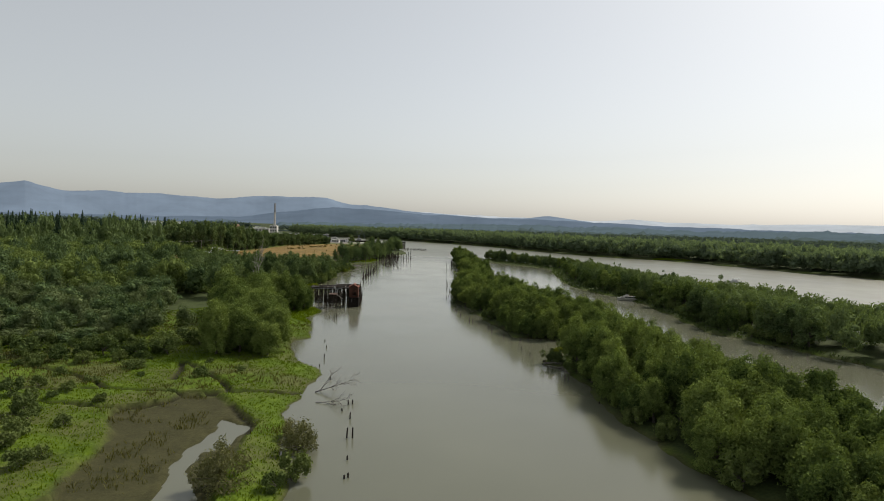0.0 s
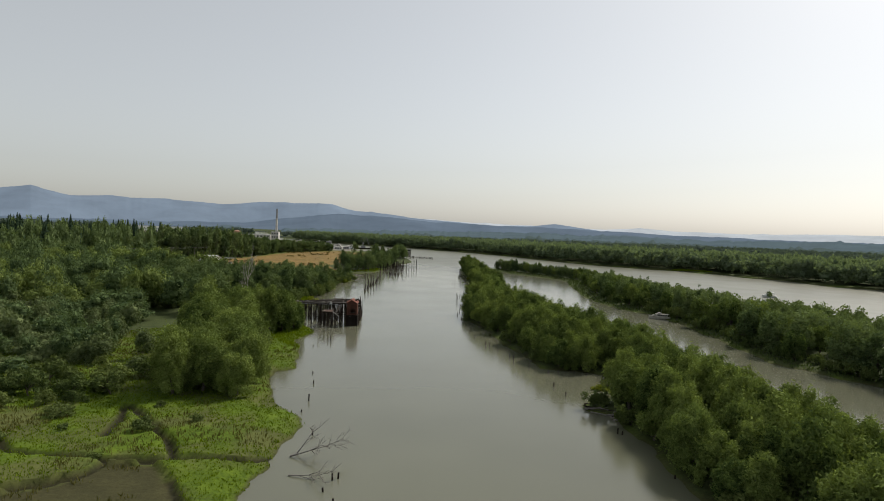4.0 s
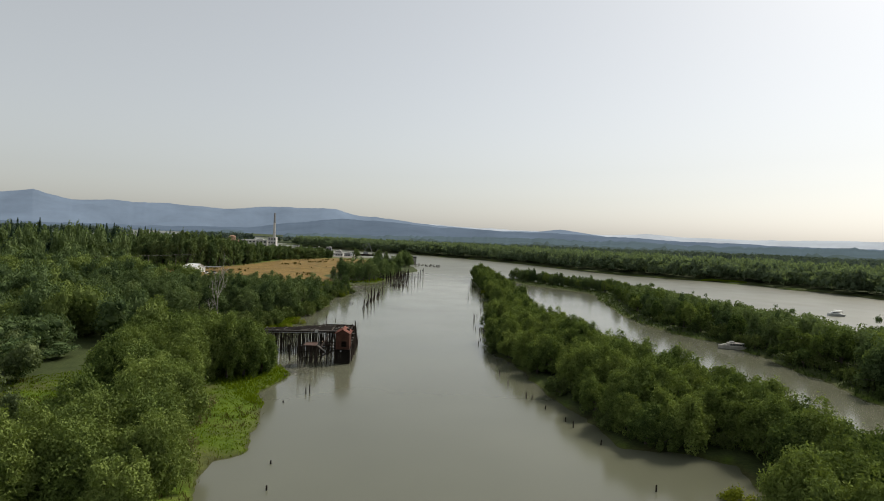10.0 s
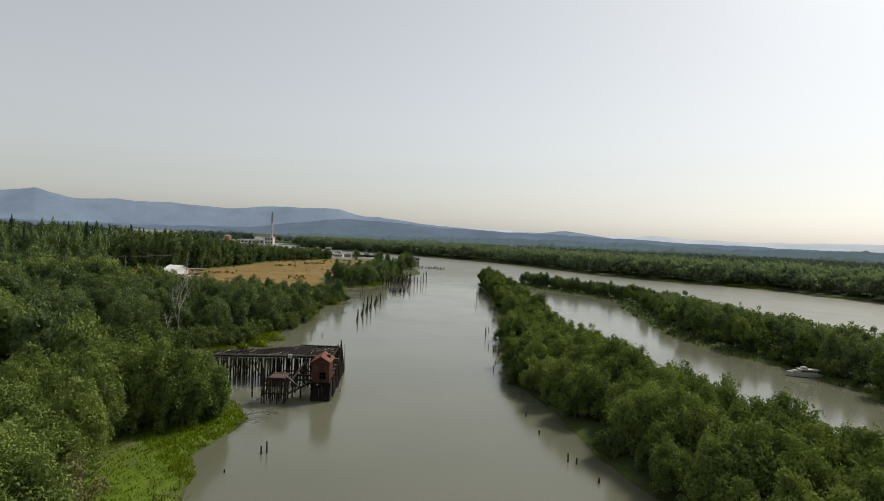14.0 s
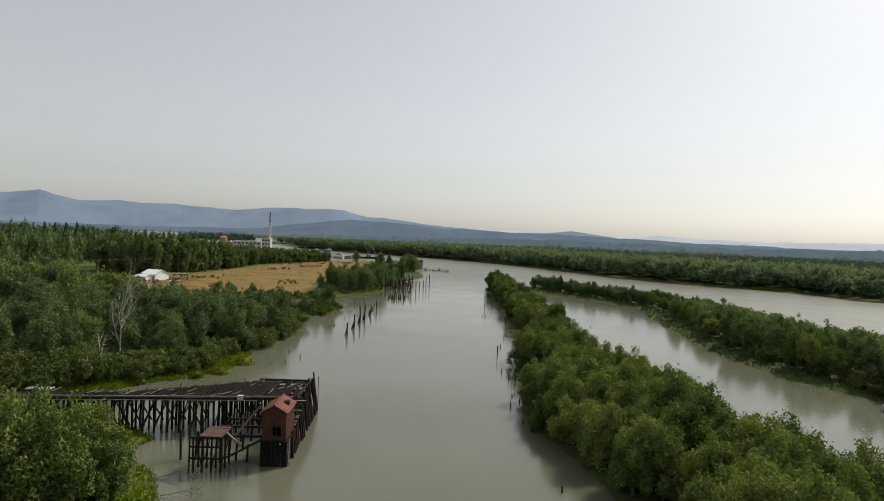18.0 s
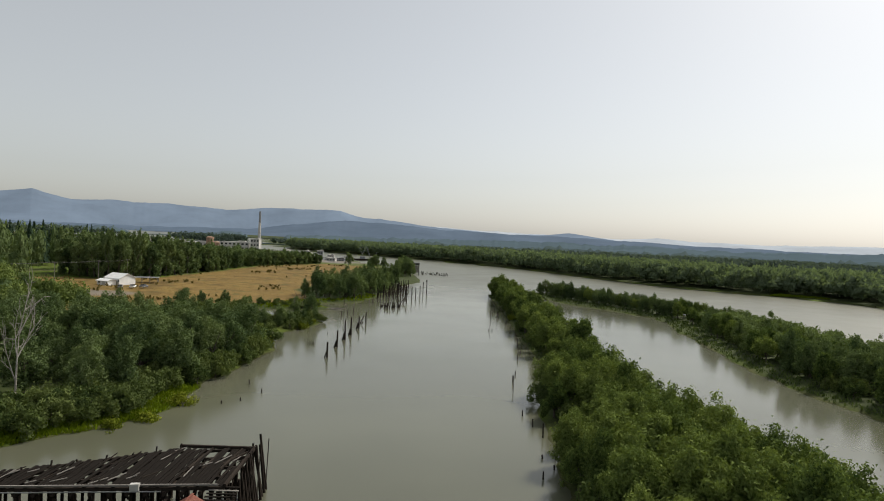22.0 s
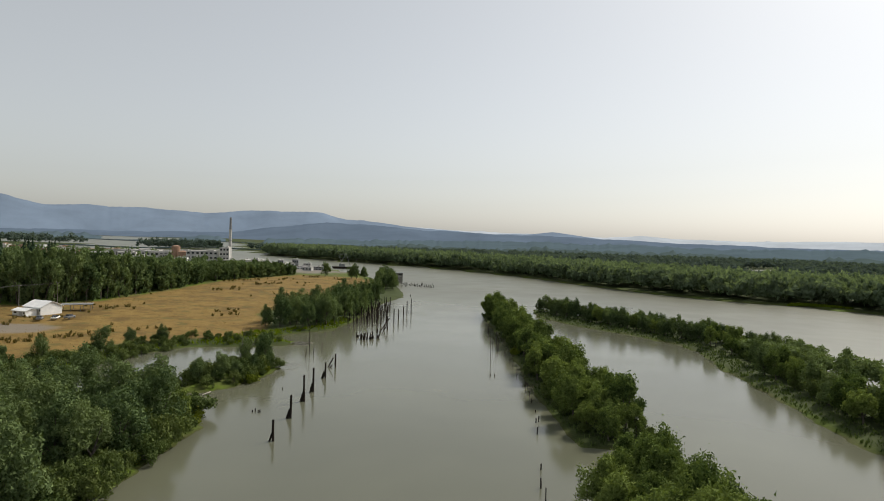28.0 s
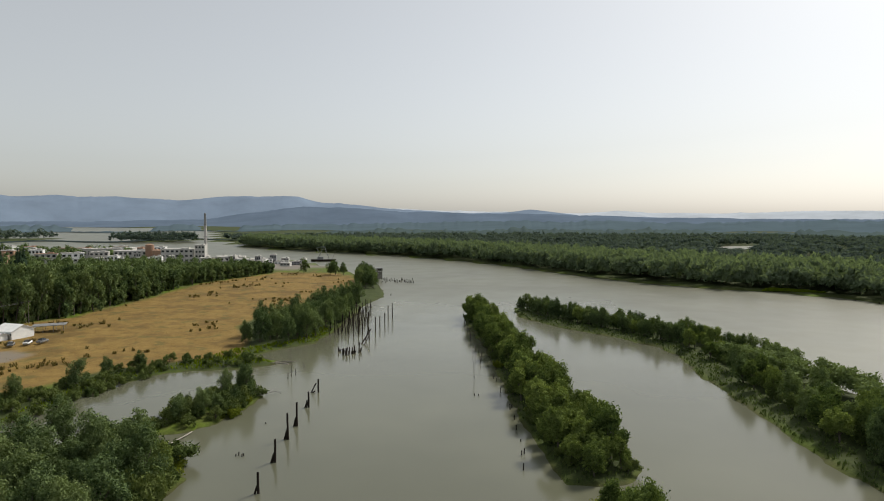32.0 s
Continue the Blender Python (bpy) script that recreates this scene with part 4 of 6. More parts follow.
# ---- the ruined pier ----
def ruined_pier():
    pier = thing("ruined_pier", "charred timber trestle pier with a broad broken head", "pier")
    deck = 5.2
    jit = lambda s: TIM.uniform(-s, s)

    def front(x):          # the deck's river side and its upstream side, over x
        return 223.3 + (x + 20) * 0.095

    def rear(x):
        return front(x) + 2.6 + max(0.0, min(7.6, (x + 43) * 0.46))

    xs = np.arange(-61.0, -18.0, 1.62)
    for x in xs:
        y0, y1 = front(x), rear(x)
        n = 3 if y1 - y0 < 5 else (4 if y1 - y0 < 8 else 5)
        ys = np.linspace(y0 + 0.2, y1 - 0.2, n)
        for y in ys:
            timber("post", pier, (x + jit(.12), y + jit(.15), -1.4), (x + jit(.1), y + jit(.1), deck - 0.55), TIM.uniform(0.3, 0.42), round_=True)
        timber("cap_beam", pier, (x, y0 - 0.5, deck - 0.45), (x, y1 + 0.5, deck - 0.45), 0.34, 0.34, M_PILE)
        timber("brace", pier, (x + 0.2, y0 - 0.1, 0.9), (x + 0.2, min(y1, y0 + 3.6), deck - 0.8), 0.1, 0.24, M_PILE)
        if TIM.random() < 0.8:
            timber("brace", pier, (x - 0.2, min(y1, y0 + 3.6), 0.9), (x - 0.2, y0 - 0.1, deck - 0.8), 0.1, 0.24, M_PILE)
    for x in xs[:-1]:
        if TIM.random() < 0.75:      # bracing along the trestle
            flip = TIM.random() < 0.5
            timber("long_brace", pier, (x, front(x) - 0.12, 1.2 if flip else deck - 0.9), (x + 1.62, front(x + 1.62) - 0.12, deck - 0.9 if flip else 1.2), 0.09, 0.2, M_PILE)
    for k in range(5):               # stringers under the planks
        f = k / 4
        for x in np.arange(-61, -20, 6.5):
            x1 = min(x + 6.6, -18.4)
            timber("stringer", pier, (x, front(x) * (1 - f) + rear(x) * f, deck - 0.15), (x1, front(x1) * (1 - f) + rear(x1) * f, deck - 0.15), 0.26, 0.3, M_PILE)
    for x in np.arange(-61.5, -18.6, 0.36):
        y0, y1 = front(x) + 0.1, rear(x) - 0.1
        if x > -23.6 and TIM.random() < 0.55:      # the broken corner of the head, open between the beams
            y1 = y0 + (y1 - y0) * TIM.uniform(0.35, 0.72)
        if TIM.random() < 0.9:
            timber("deck_plank", pier, (x, y0 + jit(.35), deck + 0.05 + jit(.06)), (x + jit(.12), y1 + jit(.5), deck + 0.05 + jit(.08)), 0.32, 0.09, M_DECK)
    timber("kerb_timber", pier, (-61.5, front(-61.5) - 0.1, deck + 0.2), (-41, front(-41) - 0.1, deck + 0.2), 0.17, 0.17, M_GREYWOOD, label="silvered kerb timber")
    timber("kerb_timber", pier, (-41, front(-41) - 0.1, deck + 0.2), (-27, front(-27) - 0.1, deck + 0.2), 0.17, 0.17, M_GREYWOOD, label="silvered kerb timber")
    timber("kerb_timber", pier, (-26.2, front(-26) - 0.1, deck + 0.22), (-19, front(-19) - 0.1, deck + 0.22), 0.17, 0.17, M_GREYWOOD, label="silvered kerb timber")
    timber("pipe", pier, (-60, front(-60) - 0.45, deck - 0.25), (-24, front(-24) - 0.45, deck - 0.25), 0.09, 0.09, M_STEEL, label="thin grey pipe along the deck edge")
    for _ in range(64):              # loose ties and splinters lying on and sticking out of the deck
        x = TIM.uniform(-58, -19)
        y = TIM.uniform(front(x) + 0.4, rear(x) - 0.3)
        a = TIM.uniform(0.5, 2.2)
        timber("loose_timber", pier, (x, y, deck + 0.14), (x + TIM.uniform(0.2, 1.1), y + a, deck + 0.16 + max(0, TIM.uniform(-0.5, 0.45))), 0.10, 0.08, M_GREYWOOD if TIM.random() < 0.45 else M_PILE)
    for x in np.arange(-60, -26, 2.1):   # the broken rear rail
        timber("rail_stub", pier, (x, rear(x), deck - 0.3), (x + jit(.3), rear(x) + jit(.2), deck + TIM.uniform(0.2, 0.75)), 0.14, 0.14, M_PILE)
    # beam grid of the open corner
    x0, x1, y1 = -26.6, -18.4, 233.6
    timber("edge_beam", pier, (x0, y1, deck + 0.12), (x1, y1, deck + 0.12), 0.3, 0.32, M_PILE)
    timber("edge_beam", pier, (x1, 223.4, deck + 0.1), (x1, y1, deck + 0.1), 0.3, 0.32, M_PILE)
    for x in (-23.4, -22.0, -20.2):
        timber("head_beam", pier, (x, 227.5, deck), (x + 0.5, y1, deck), 0.22, 0.26, M_PILE)
    timber("head_beam", pier, (-22.2, 230.2, deck), (-18.4, 231.2, deck), 0.22, 0.26, M_PILE)
    timber("head_beam", pier, (-20.4, 229.0, deck), (-18.6, y1 - .2, deck), 0.18, 0.22, M_PILE)
    # outer rows of fender piles along the channel
    for y in np.arange(213.5, 235.5, 0.95):
        top = 3.4 + (y - 213) * 0.11
        timber("fender_post", pier, (-16.6 - 0.03 * (y - 213) + jit(.15), y, -1.4), (-17.0 - 0.06 * (y - 213) + jit(.25), y + jit(.2), top + TIM.uniform(-0.5, 1.0)), 0.34, round_=True)
        if TIM.random() < 0.7:
            timber("fender_post", pier, (-17.9 - 0.03 * (y - 213) + jit(.15), y, -1.4), (-18.1 - 0.03 * (y - 213), y + jit(.4), top + TIM.uniform(-1.6, 0.2)), 0.3, round_=True)
        if TIM.random() < 0.5:
            timber("brace", pier, (-17.2, y, 0.8), (-17.6, y + 2.4, top - 0.4), 0.1, 0.2, M_PILE)
    for y in np.arange(214.6, 224, 0.5):  # the walk from the shed up to the head
        timber("walk_plank", pier, (-19.8, y, 3.35 + (y - 214.6) * 0.19), (-17.0, y + jit(.1), 3.35 + (y - 214.6) * 0.19), 0.26, 0.08, M_GREYWOOD if TIM.random() < .4 else M_DECK)
    # scattered piles and beams between the shed and the small platform
    for x in np.arange(-30.5, -20, 1.7):
        for y in (212.0, 215.6, 219.4):
            if TIM.random() < 0.72:
                timber("post", pier, (x + jit(.3), y + jit(.3), -1.4), (x + jit(.3), y + jit(.3), TIM.uniform(2.2, 4.4)), 0.33, round_=True)
    for y in (212.2, 216.0, 219.4):
        timber("cross_beam", pier, (-27, y, 3.1), (-19.5, y + jit(.4), 3.3), 0.26, 0.28, M_PILE)
    timber("cross_beam", pier, (-24, 209.4, 1.4), (-19.6, 213, 3.1), 0.2, 0.24, M_PILE)
    timber("cross_beam", pier, (-23.6, 211.2, 3.4), (-23.4, 223, 4.3), 0.26, 0.26, M_PILE)
    timber("cross_beam", pier, (-24.4, 210, 4.4), (-22.2, 209.2, 3.0), 0.22, 0.22, M_GREYWOOD)
    timber("box", pier, (-26.8, 222.4, deck + 0.1), (-26.0, 222.5, deck + 0.1), 0.5, 0.7, M_CONCRETE, label="pale grey box on the deck edge")
    # the small rusty platform
    for x in np.linspace(-27.6, -24.2, 4):
        for y in (208.0, 209.6, 211.2):
            timber("platform_post", pier, (x + jit(.1), y, -1.4), (x + jit(.1), y, 4.45), 0.3, round_=True)
    for x in np.linspace(-27.6, -24.2, 4):
        timber("brace", pier, (x, 207.9, 0.6), (x + TIM.choice([-0.9, 0.9]), 207.9, 4.2), 0.09, 0.18, M_PILE)
        timber("brace", pier, (x, 208, 0.8), (x, 211.2, 3.9), 0.09, 0.18, M_PILE)
    for z in (1.8, 3.2, 4.3):
        timber("wale", pier, (-27.9, 207.8, z), (-24.0, 207.8, z), 0.16, 0.22, M_PILE)
    for k, y in enumerate(np.arange(207.9, 211.6, 0.62)):
        timber("platform_sheet", pier, (-26.8, y, 4.58 + jit(.03)), (-24.0, y + jit(.1), 4.58 + jit(.04)), 0.6, 0.06, M_BROWNSHEET, label="brown rusted sheet")
    timber("mast", pier, (-27.9, 207.4, -1.4), (-27.8, 207.4, 7.0), 0.24, round_=True, label="tall thin pole beside the platform")
    return pier


ruined_pier()


def pier_shed():
    """The rusty iron shed on its boarded tower."""
    shed = thing("pier_shed", "small rust-red corrugated iron shed with a gable roof on the pier", "shed")
    x0, x1, y0, y1, z0, z1, zr = -20.0, -17.0, 210.5, 215.2, 3.3, 7.1, 7.85
    xm = (x0 + x1) / 2

    def sheet(name, corners, thick, mat, ribs, across, label=""):
        """A corrugated sheet between four corners a, b, c, d; ribs run from a to d."""
        a, b, c, d = map(Vector, corners)
        n = (b - a).cross(d - a).normalized()
        v, f = [], []
        for k in range(ribs + 1):
            u = k / ribs
            off = n * (thick * (0.5 if k % 2 else -0.5))
            for e in (0.0, 0.5, 1.0):
                p, q = a.lerp(b, u), d.lerp(c, u)
                v.append(p.lerp(q, e) + off)
        m = len(v)
        v += [p - n * 0.05 for p in v]
        for k in range(ribs):
            for r in range(2):
                i = k * 3 + r
                f.append((i, i + 3, i + 4, i + 1))
                f.append((m + i + 1, m + i + 4, m + i + 3, m + i))
        for k in range(ribs):
            for r in (0, 2):
                i = k * 3 + r
                f.append((i, m + i, m + i + 3, i + 3))
        return part(name, tri_mesh(name, v, f, mat), None, shed, label)

    pts = [(x0, z0), (x1, z0), (x1, z1), (xm, zr), (x0, z1)]
    wl, wr, wb, wt = xm - 0.2, xm + 0.85, 3.9, 5.1
    for a, b, lo, hi, ribs in ((x0, wl, z0, z1, 10), (wr, x1, z0, z1, 5), (wl, wr, z0, wb, 8), (wl, wr, wt, z1, 8)):   # front sheets round the window opening
        sheet("front_sheet", [(a, y0, lo), (b, y0, lo), (b, y0, hi), (a, y0, hi)], 0.04, M_RUST, ribs, 0)
    bm = bmesh.new()
    lower = [bm.verts.new(p) for p in ((x0, y0, z1), (x1, y0, z1), (xm, y0, zr))]
    upper = [bm.verts.new(p) for p in ((x0, y0 + 0.06, z1), (x1, y0 + 0.06, z1), (xm, y0 + 0.06, zr))]
    bm.faces.new(lower)
    bm.faces.new(upper[::-1])
    part("gable", bm, M_RUST, shed)
    bm = bmesh.new()
    for a, b in (((wl, wb), (wr, wb)), ((wl, wt), (wr, wt)), ((wl, wb), (wl, wt)), ((wr, wb), (wr, wt)), ((xm + .33, wb), (xm + .33, wt)), ((wl, 4.5), (wr, 4.5))):
        add_beam(bm, (a[0], y0 - 0.02, a[1]), (b[0], y0 - 0.02, b[1]), 0.09)
    part("window_frame", bm, M_PILE, shed, "broken dark window frame")
    bm = bmesh.new()
    f = bm.faces.new([bm.verts.new((x, y1, z)) for x, z in pts])
    bmesh.ops.solidify(bm, geom=[f], thickness=0.08)
    part("back_wall", bm, M_RUST, shed)
    sheet("side_wall", [(x0, y1, z0), (x0, y0, z0), (x0, y0, z1), (x0, y1, z1)], 0.05, M_RUST, 20, 0)
    sheet("side_wall", [(x1, y0, z0), (x1, y1, z0), (x1, y1, z1), (x1, y0, z1)], 0.05, M_RUST, 20, 0)
    e = 0.28
    sheet("roof_sheet", [(x0 - e, y1 + e, z1 - 0.2), (x0 - e, y0 - e, z1 - 0.2), (xm, y0 - e, zr + 0.06), (xm, y1 + e, zr + 0.06)], 0.05, M_RUSTROOF, 22, 0, "faded red corrugated roof sheet")
    sheet("roof_sheet", [(x1 + e, y0 - e, z1 - 0.2), (x1 + e, y1 + e, z1 - 0.2), (xm, y1 + e, zr + 0.06), (xm, y0 - e, zr + 0.06)], 0.05, M_RUSTROOF, 22, 0, "faded red corrugated roof sheet")
    bm = bmesh.new()      # a small dormer hatch in the channel side of the roof
    add_box(bm, (x1 - 0.55, 213.2, 7.45), (0.7, 0.9, 0.5))
    bmesh.ops.bevel(bm, geom=list(bm.edges), offset=0.04, segments=1, affect="EDGES")
    part("roof_hatch", bm, M_PILE, shed, "dark open hatch in the roof")
    bm = bmesh.new()
    add_beam(bm, (xm, y0 - e, zr + 0.09), (xm, y1 + e, zr + 0.09), 0.22, 0.06)
    part("ridge_cap", bm, M_RUSTROOF, shed)
    bm = bmesh.new()
    add_box(bm, (xm, (y0 + y1) / 2, z0 - 0.1), (x1 - x0 + 0.5, y1 - y0 + 0.7, 0.16))
    part("floor_deck", bm, M_DECK, shed)
    for x in np.arange(x0 - 0.05, x1 + 0.1, 0.24):   # the boarded skirt of the tower
        timber("skirt_board", shed, (x, y0 - 0.1, -0.6), (x + TIM.uniform(-.03, .03), y0 - 0.1, z0 - 0.22 - (TIM.uniform(0, .5) if TIM.random() < .2 else 0)), 0.22, 0.06, M_DECK)
    for y in np.arange(y0, y1 + 0.1, 0.3):
        for x in (x0 - 0.1, x1 + 0.1):
            if TIM.random() < 0.8:
                timber("skirt_board", shed, (x, y, -0.6), (x, y, z0 - 0.25), 0.06, 0.22, M_DECK)
    for x in (x0, xm, x1):
        for y in (y0 + 0.2, y1 - 0.2):
            timber("tower_post", shed, (x, y, -1.4), (x, y, z0 - 0.2), 0.36, round_=True)
    for k in range(7):    # ladder on the channel side
        timber("ladder_rung", shed, (x1 + 0.35, y0 + 0.2, 0.6 + 0.38 * k), (x1 + 0.35, y0 + 0.75, 0.6 + 0.38 * k), 0.06, 0.06, M_GREYWOOD)
    for y in (y0 + 0.2, y0 + 0.75):
        timber("ladder_rail", shed, (x1 + 0.35, y, 0.0), (x1 + 0.35, y, 3.4), 0.08, 0.08, M_GREYWOOD)


pier_shed()


def abutment():
    t = thing("pier_abutment", "weathered grey concrete block at the pier's landward end", "abutment")
    bm = bmesh.new()
    add_box(bm, (-59.5, 229.5, 1.9), (3.4, 1.0, 3.6))
    bmesh.ops.bevel(bm, geom=list(bm.edges), offset=0.07, segments=2, affect="EDGES")
    part("wall", bm, M_STEEL, t)
    bm = bmesh.new()
    add_box(bm, (-59.5, 229.4, 3.82), (3.9, 1.5, 0.26))
    bmesh.ops.bevel(bm, geom=list(bm.edges), offset=0.05, segments=1, affect="EDGES")
    part("coping", bm, M_STEEL, t)
    for x in (-60.6, -59.0, -58.0):
        timber("post", t, (x, 228.8, 0.2), (x, 228.8, 3.7), 0.3, 0.3, M_PILE)


abutment()


# ---- standing piles ----
def pile(x, y, tall, thick=0.36, lean=(0, 0), label="dark weathered timber pile standing in the river", group="piles in the river", mat=None):
    ob = new("river_post", POLES[mat or M_PILE][int(TIM.integers(4))])
    ob.matrix_world = span((x, y, -1.5), (x + lean[0], y + lean[1], tall), thick)
    return tagged(ob, label, "post", group)


def dolphin(x, y, tall, props, thick=0.5):
    """A tall mooring pile with shorter props leaning on it."""
    t = thing("mooring_post", "tall dark mooring pile with short leaning props", "post", "mooring piles along the channel")
    timber("post", t, (x, y, -1.5), (x + TIM.uniform(-.1, .15), y, tall), thick, round_=True)
    for dx, top in props:
        timber("prop", t, (x + dx * 1.2, y + TIM.uniform(-.4, .2), -1.5), (x + dx * 0.25, y, top), thick * 0.8, round_=True)
    return t


dolphin(-22.4, 310.9, 3.8, [(-0.8, 1.4)])
dolphin(-22.0, 324.0, 4.6, [(-0.9, 1.6), (-0.5, 1.9)])
dolphin(-21.4, 335.9, 5.6, [(-1.0, 1.9), (-0.5, 2.5), (0.1, 1.6)])
dolphin(-20.7, 343.9, 5.5, [(-0.9, 2.0), (-0.5, 1.4)])
dolphin(-19.8, 357.2, 4.0, [(-1.1, 1.9), (-0.7, 1.5)])
dolphin(-18.8, 369.8, 3.7, [(-2.2, 2.6), (-3.0, 0.5)])
dolphin(-7.2, 438, 5.0, [(-1.5, 3.6)])
timber_lean = thing("fallen_timber", "two long dark timbers leaning out of the water", "post")
timber("timber", timber_lean, (-10.5, 430, -1), (-6.4, 436, 4.6), 0.5, round_=True)
timber("timber", timber_lean, (-9.3, 428, -1), (-7.0, 434, 2.8), 0.4, round_=True)
for x, y, h in ((-5.1, 455, 6.0), (-3.4, 464.6, 4.8), (-1.3, 470, 5.3), (0.2, 486, 6.1), (2.1, 487.5, 7.0), (2.3, 568, 1.3)):
    pile(x, y, h, 0.5, group="mooring piles along the channel")
for _ in range(26):           # the broken row before the pile field
    u = TIM.random()
    pile(-17.5 + 7.5 * u + TIM.uniform(-.4, .4), 417 - 4 * math.sin(u * 3.1) + TIM.uniform(0, 3), TIM.uniform(0.6, 2.9) * (0.7 + 0.5 * u), 0.42, (TIM.uniform(-.5, .8), TIM.uniform(-.3, .3)), "short broken timber pile in a ragged row", "broken pile row")
for x in np.arange(-23, -7.5, 1.6):   # the pile field of a vanished wharf
    for y in np.arange(449, 520, 6.4):
        if TIM.random() < 0.9 and x < -9 + (y - 450) * 0.05 and signed(np.array([x]), np.array([y]), MAINLAND)[0] < 1:
            pile(x + TIM.uniform(-.5, .5), y + TIM.uniform(-2, 2), TIM.uniform(2.4, 5.2), 0.4, (TIM.uniform(-.3, .3), 0), "timber pile of a vanished wharf", "pile field")
for _ in range(46):           # stubs off the tower
    pile(TIM.uniform(-4, 19), TIM.uniform(634, 662), TIM.uniform(0.5, 2.4), 0.45, (TIM.uniform(-.4, .4), 0), "low timber stub off the old tower", "stubs off the tower")
for x, y, h in ((-9.2, 98, 0.9), (-8.6, 98.5, 0.8), (-8.2, 91, 1.0), (-7.9, 83, 1.5), (-7.1, 83, 1.5), (-7, 75.3, .6), (-9.7, 94.8, .5), (-14, 113.4, .9), (-17.5, 130.5, 1.2), (-17.6, 124, .5), (-18.5, 142, .6), (-20, 150, .5),
                (-6.4, 70, .6), (-6.9, 69.6, .5), (-21.2, 184.9, 1.6), (-21.8, 184.5, 1.1), (-24.5, 178, .4), (-32.8, 282.8, .9), (-31, 271, .7), (-33.5, 269, .6), (-29, 277, .8), (-30.1, 327.6, .5), (-29.6, 328, .7), (-28.9, 327.4, .6), (-28.5, 327.6, .6),
                (-28.3, 386, 9.5), (-29, 384, 2.2), (-27.3, 388, 2.0), (-26.0, 397, 1.8), (-24, 352, .5), (-28, 346, .4)):
    pile(x, y, h, 0.26 if h < 3 else 0.2, (TIM.uniform(-.15, .15), 0), "thin dark stake standing in the water", "stakes by the left bank")
for x, y, h in ((27.9, 143.8, .9), (28.6, 137.3, .8), (31.3, 116.5, .9), (31.9, 116, .6), (33, 100, .5), (19.4, 185, 1.2), (20.2, 184, .9), (21.5, 178, .7), (23.5, 171, .8), (24, 168, 1.0), (26, 160, .8), (17.6, 196, .7), (17, 205, .8), (15.8, 240.8, 1.0),
                (18.5, 284.6, 3.2), (17.6, 268, 1.0), (18.4, 262, 1.4), (19, 257, 2.2), (20, 252, 2.6), (17.2, 248, .6), (18, 244, .7), (16.5, 231, .6), (19.5, 292, 1.6), (21, 299, 1.0),
                (31.2, 435, 2.6), (30.6, 425, 3.2), (29.9, 414, 4.2), (29.8, 405, 5.2), (30.8, 407, 2.0), (29, 398, 2.2), (24.3, 379, 5.0), (22, 363, .6), (23, 362.6, .7), (29.8, 379, 1.4), (30.2, 376, 1.2), (29.3, 365, 1.5), (29.0, 351, 1.4), (29.5, 352, 1.0), (28.3, 343.5, 1.1),
                (27.4, 337, 1.2), (26.9, 330, .6), (25.4, 323, 1.0), (26, 323.5, 1.2), (24.1, 316, 1.4), (32.4, 445, 2.0), (33, 456, 2.4), (33.4, 470, 1.8), (28.5, 410, 1.6), (30.5, 392, 1.2)):
    pile(x, y, h, 0.26 if h < 3 else 0.18, (TIM.uniform(-.15, .15), 0), "thin dark stake standing along the dike", "stakes along the dike")

for x, y, h in ((262, 508, 1.2), (268, 492, 1.0), (271, 491, 1.4), (276, 494, 1.1), (258, 520, 0.9)):
    pile(x, y, h, 0.4, label="dark stake standing in the wide river", group="stakes in the wide river")


# ---- dead wood ----
def branchy(bm, rng, a, d, length, r, depth, bend=0.5):
    """A dead limb with forks."""
    steps = 3
    p = Vector(a)
    d = Vector(d).normalized()
    for k in range(steps):
        q = p + d * length / steps
        add_pole(bm, p, q, r * (1 - 0.25 * k), r * (1 - 0.25 * (k + 1)) + 0.004, 5)
        if depth > 0:
            for _ in range(2 if k else 1):
                e = (d + Vector(rng.uniform(-1, 1, 3)) * 0.9).normalized()
                branchy(bm, rng, q, e, length * rng.uniform(0.42, 0.62), r * 0.5, depth - 1, bend)
        p = q
        d = (d + Vector(rng.uniform(-1, 1, 3)) * 0.22 * bend).normalized()


def dead_tree(name, label, x, y, z, way, length, r, seed, depth=2, mat=None, category="dead tree"):
    rng = np.random.default_rng(seed)
    bm = bmesh.new()
    branchy(bm, rng, (0, 0, 0), way, length, r, depth)
    me = bpy.data.meshes.new(name)
    bm.to_mesh(me)
    bm.free()
    me.materials.append(mat or M_DEADWOOD)
    ob = new(name, me)
    ob.matrix_world = pose(x, y, z)
    return tagged(ob, label, category)


dead_tree("bare_dead_tree", "bare bleached dead tree standing among green trees", -63.8, 262.5, 0.4, (0.05, 0, 1), 10.5, 0.34, 3, 3).scale = (0.6, 0.6, 1.08)
dead_tree("bare_dead_tree", "thin bleached dead tree at the wood's edge", -62, 252, 0.5, (-0.1, 0, 1), 5.5, 0.12, 4, 2)
dead_tree("fallen_branch", "bare grey branch fallen into the river beside the marsh", -15.5, 105, 0.1, (0.9, -0.1, 0.30), 4.6, 0.12, 5, 3, M_GREYWOOD, "branch")
dead_tree("fallen_branch", "bare grey branch fallen into the river beside the marsh", -14.5, 99, 0.1, (1.0, -0.2, 0.08), 4.0, 0.09, 6, 3, M_GREYWOOD, "branch")
dead_tree("fallen_branch", "bare grey branch fallen into the river beside the marsh", -14.8, 106, 0.1, (0.6, 0.3, 0.8), 3.2, 0.09, 15, 2, M_GREYWOOD, "branch")
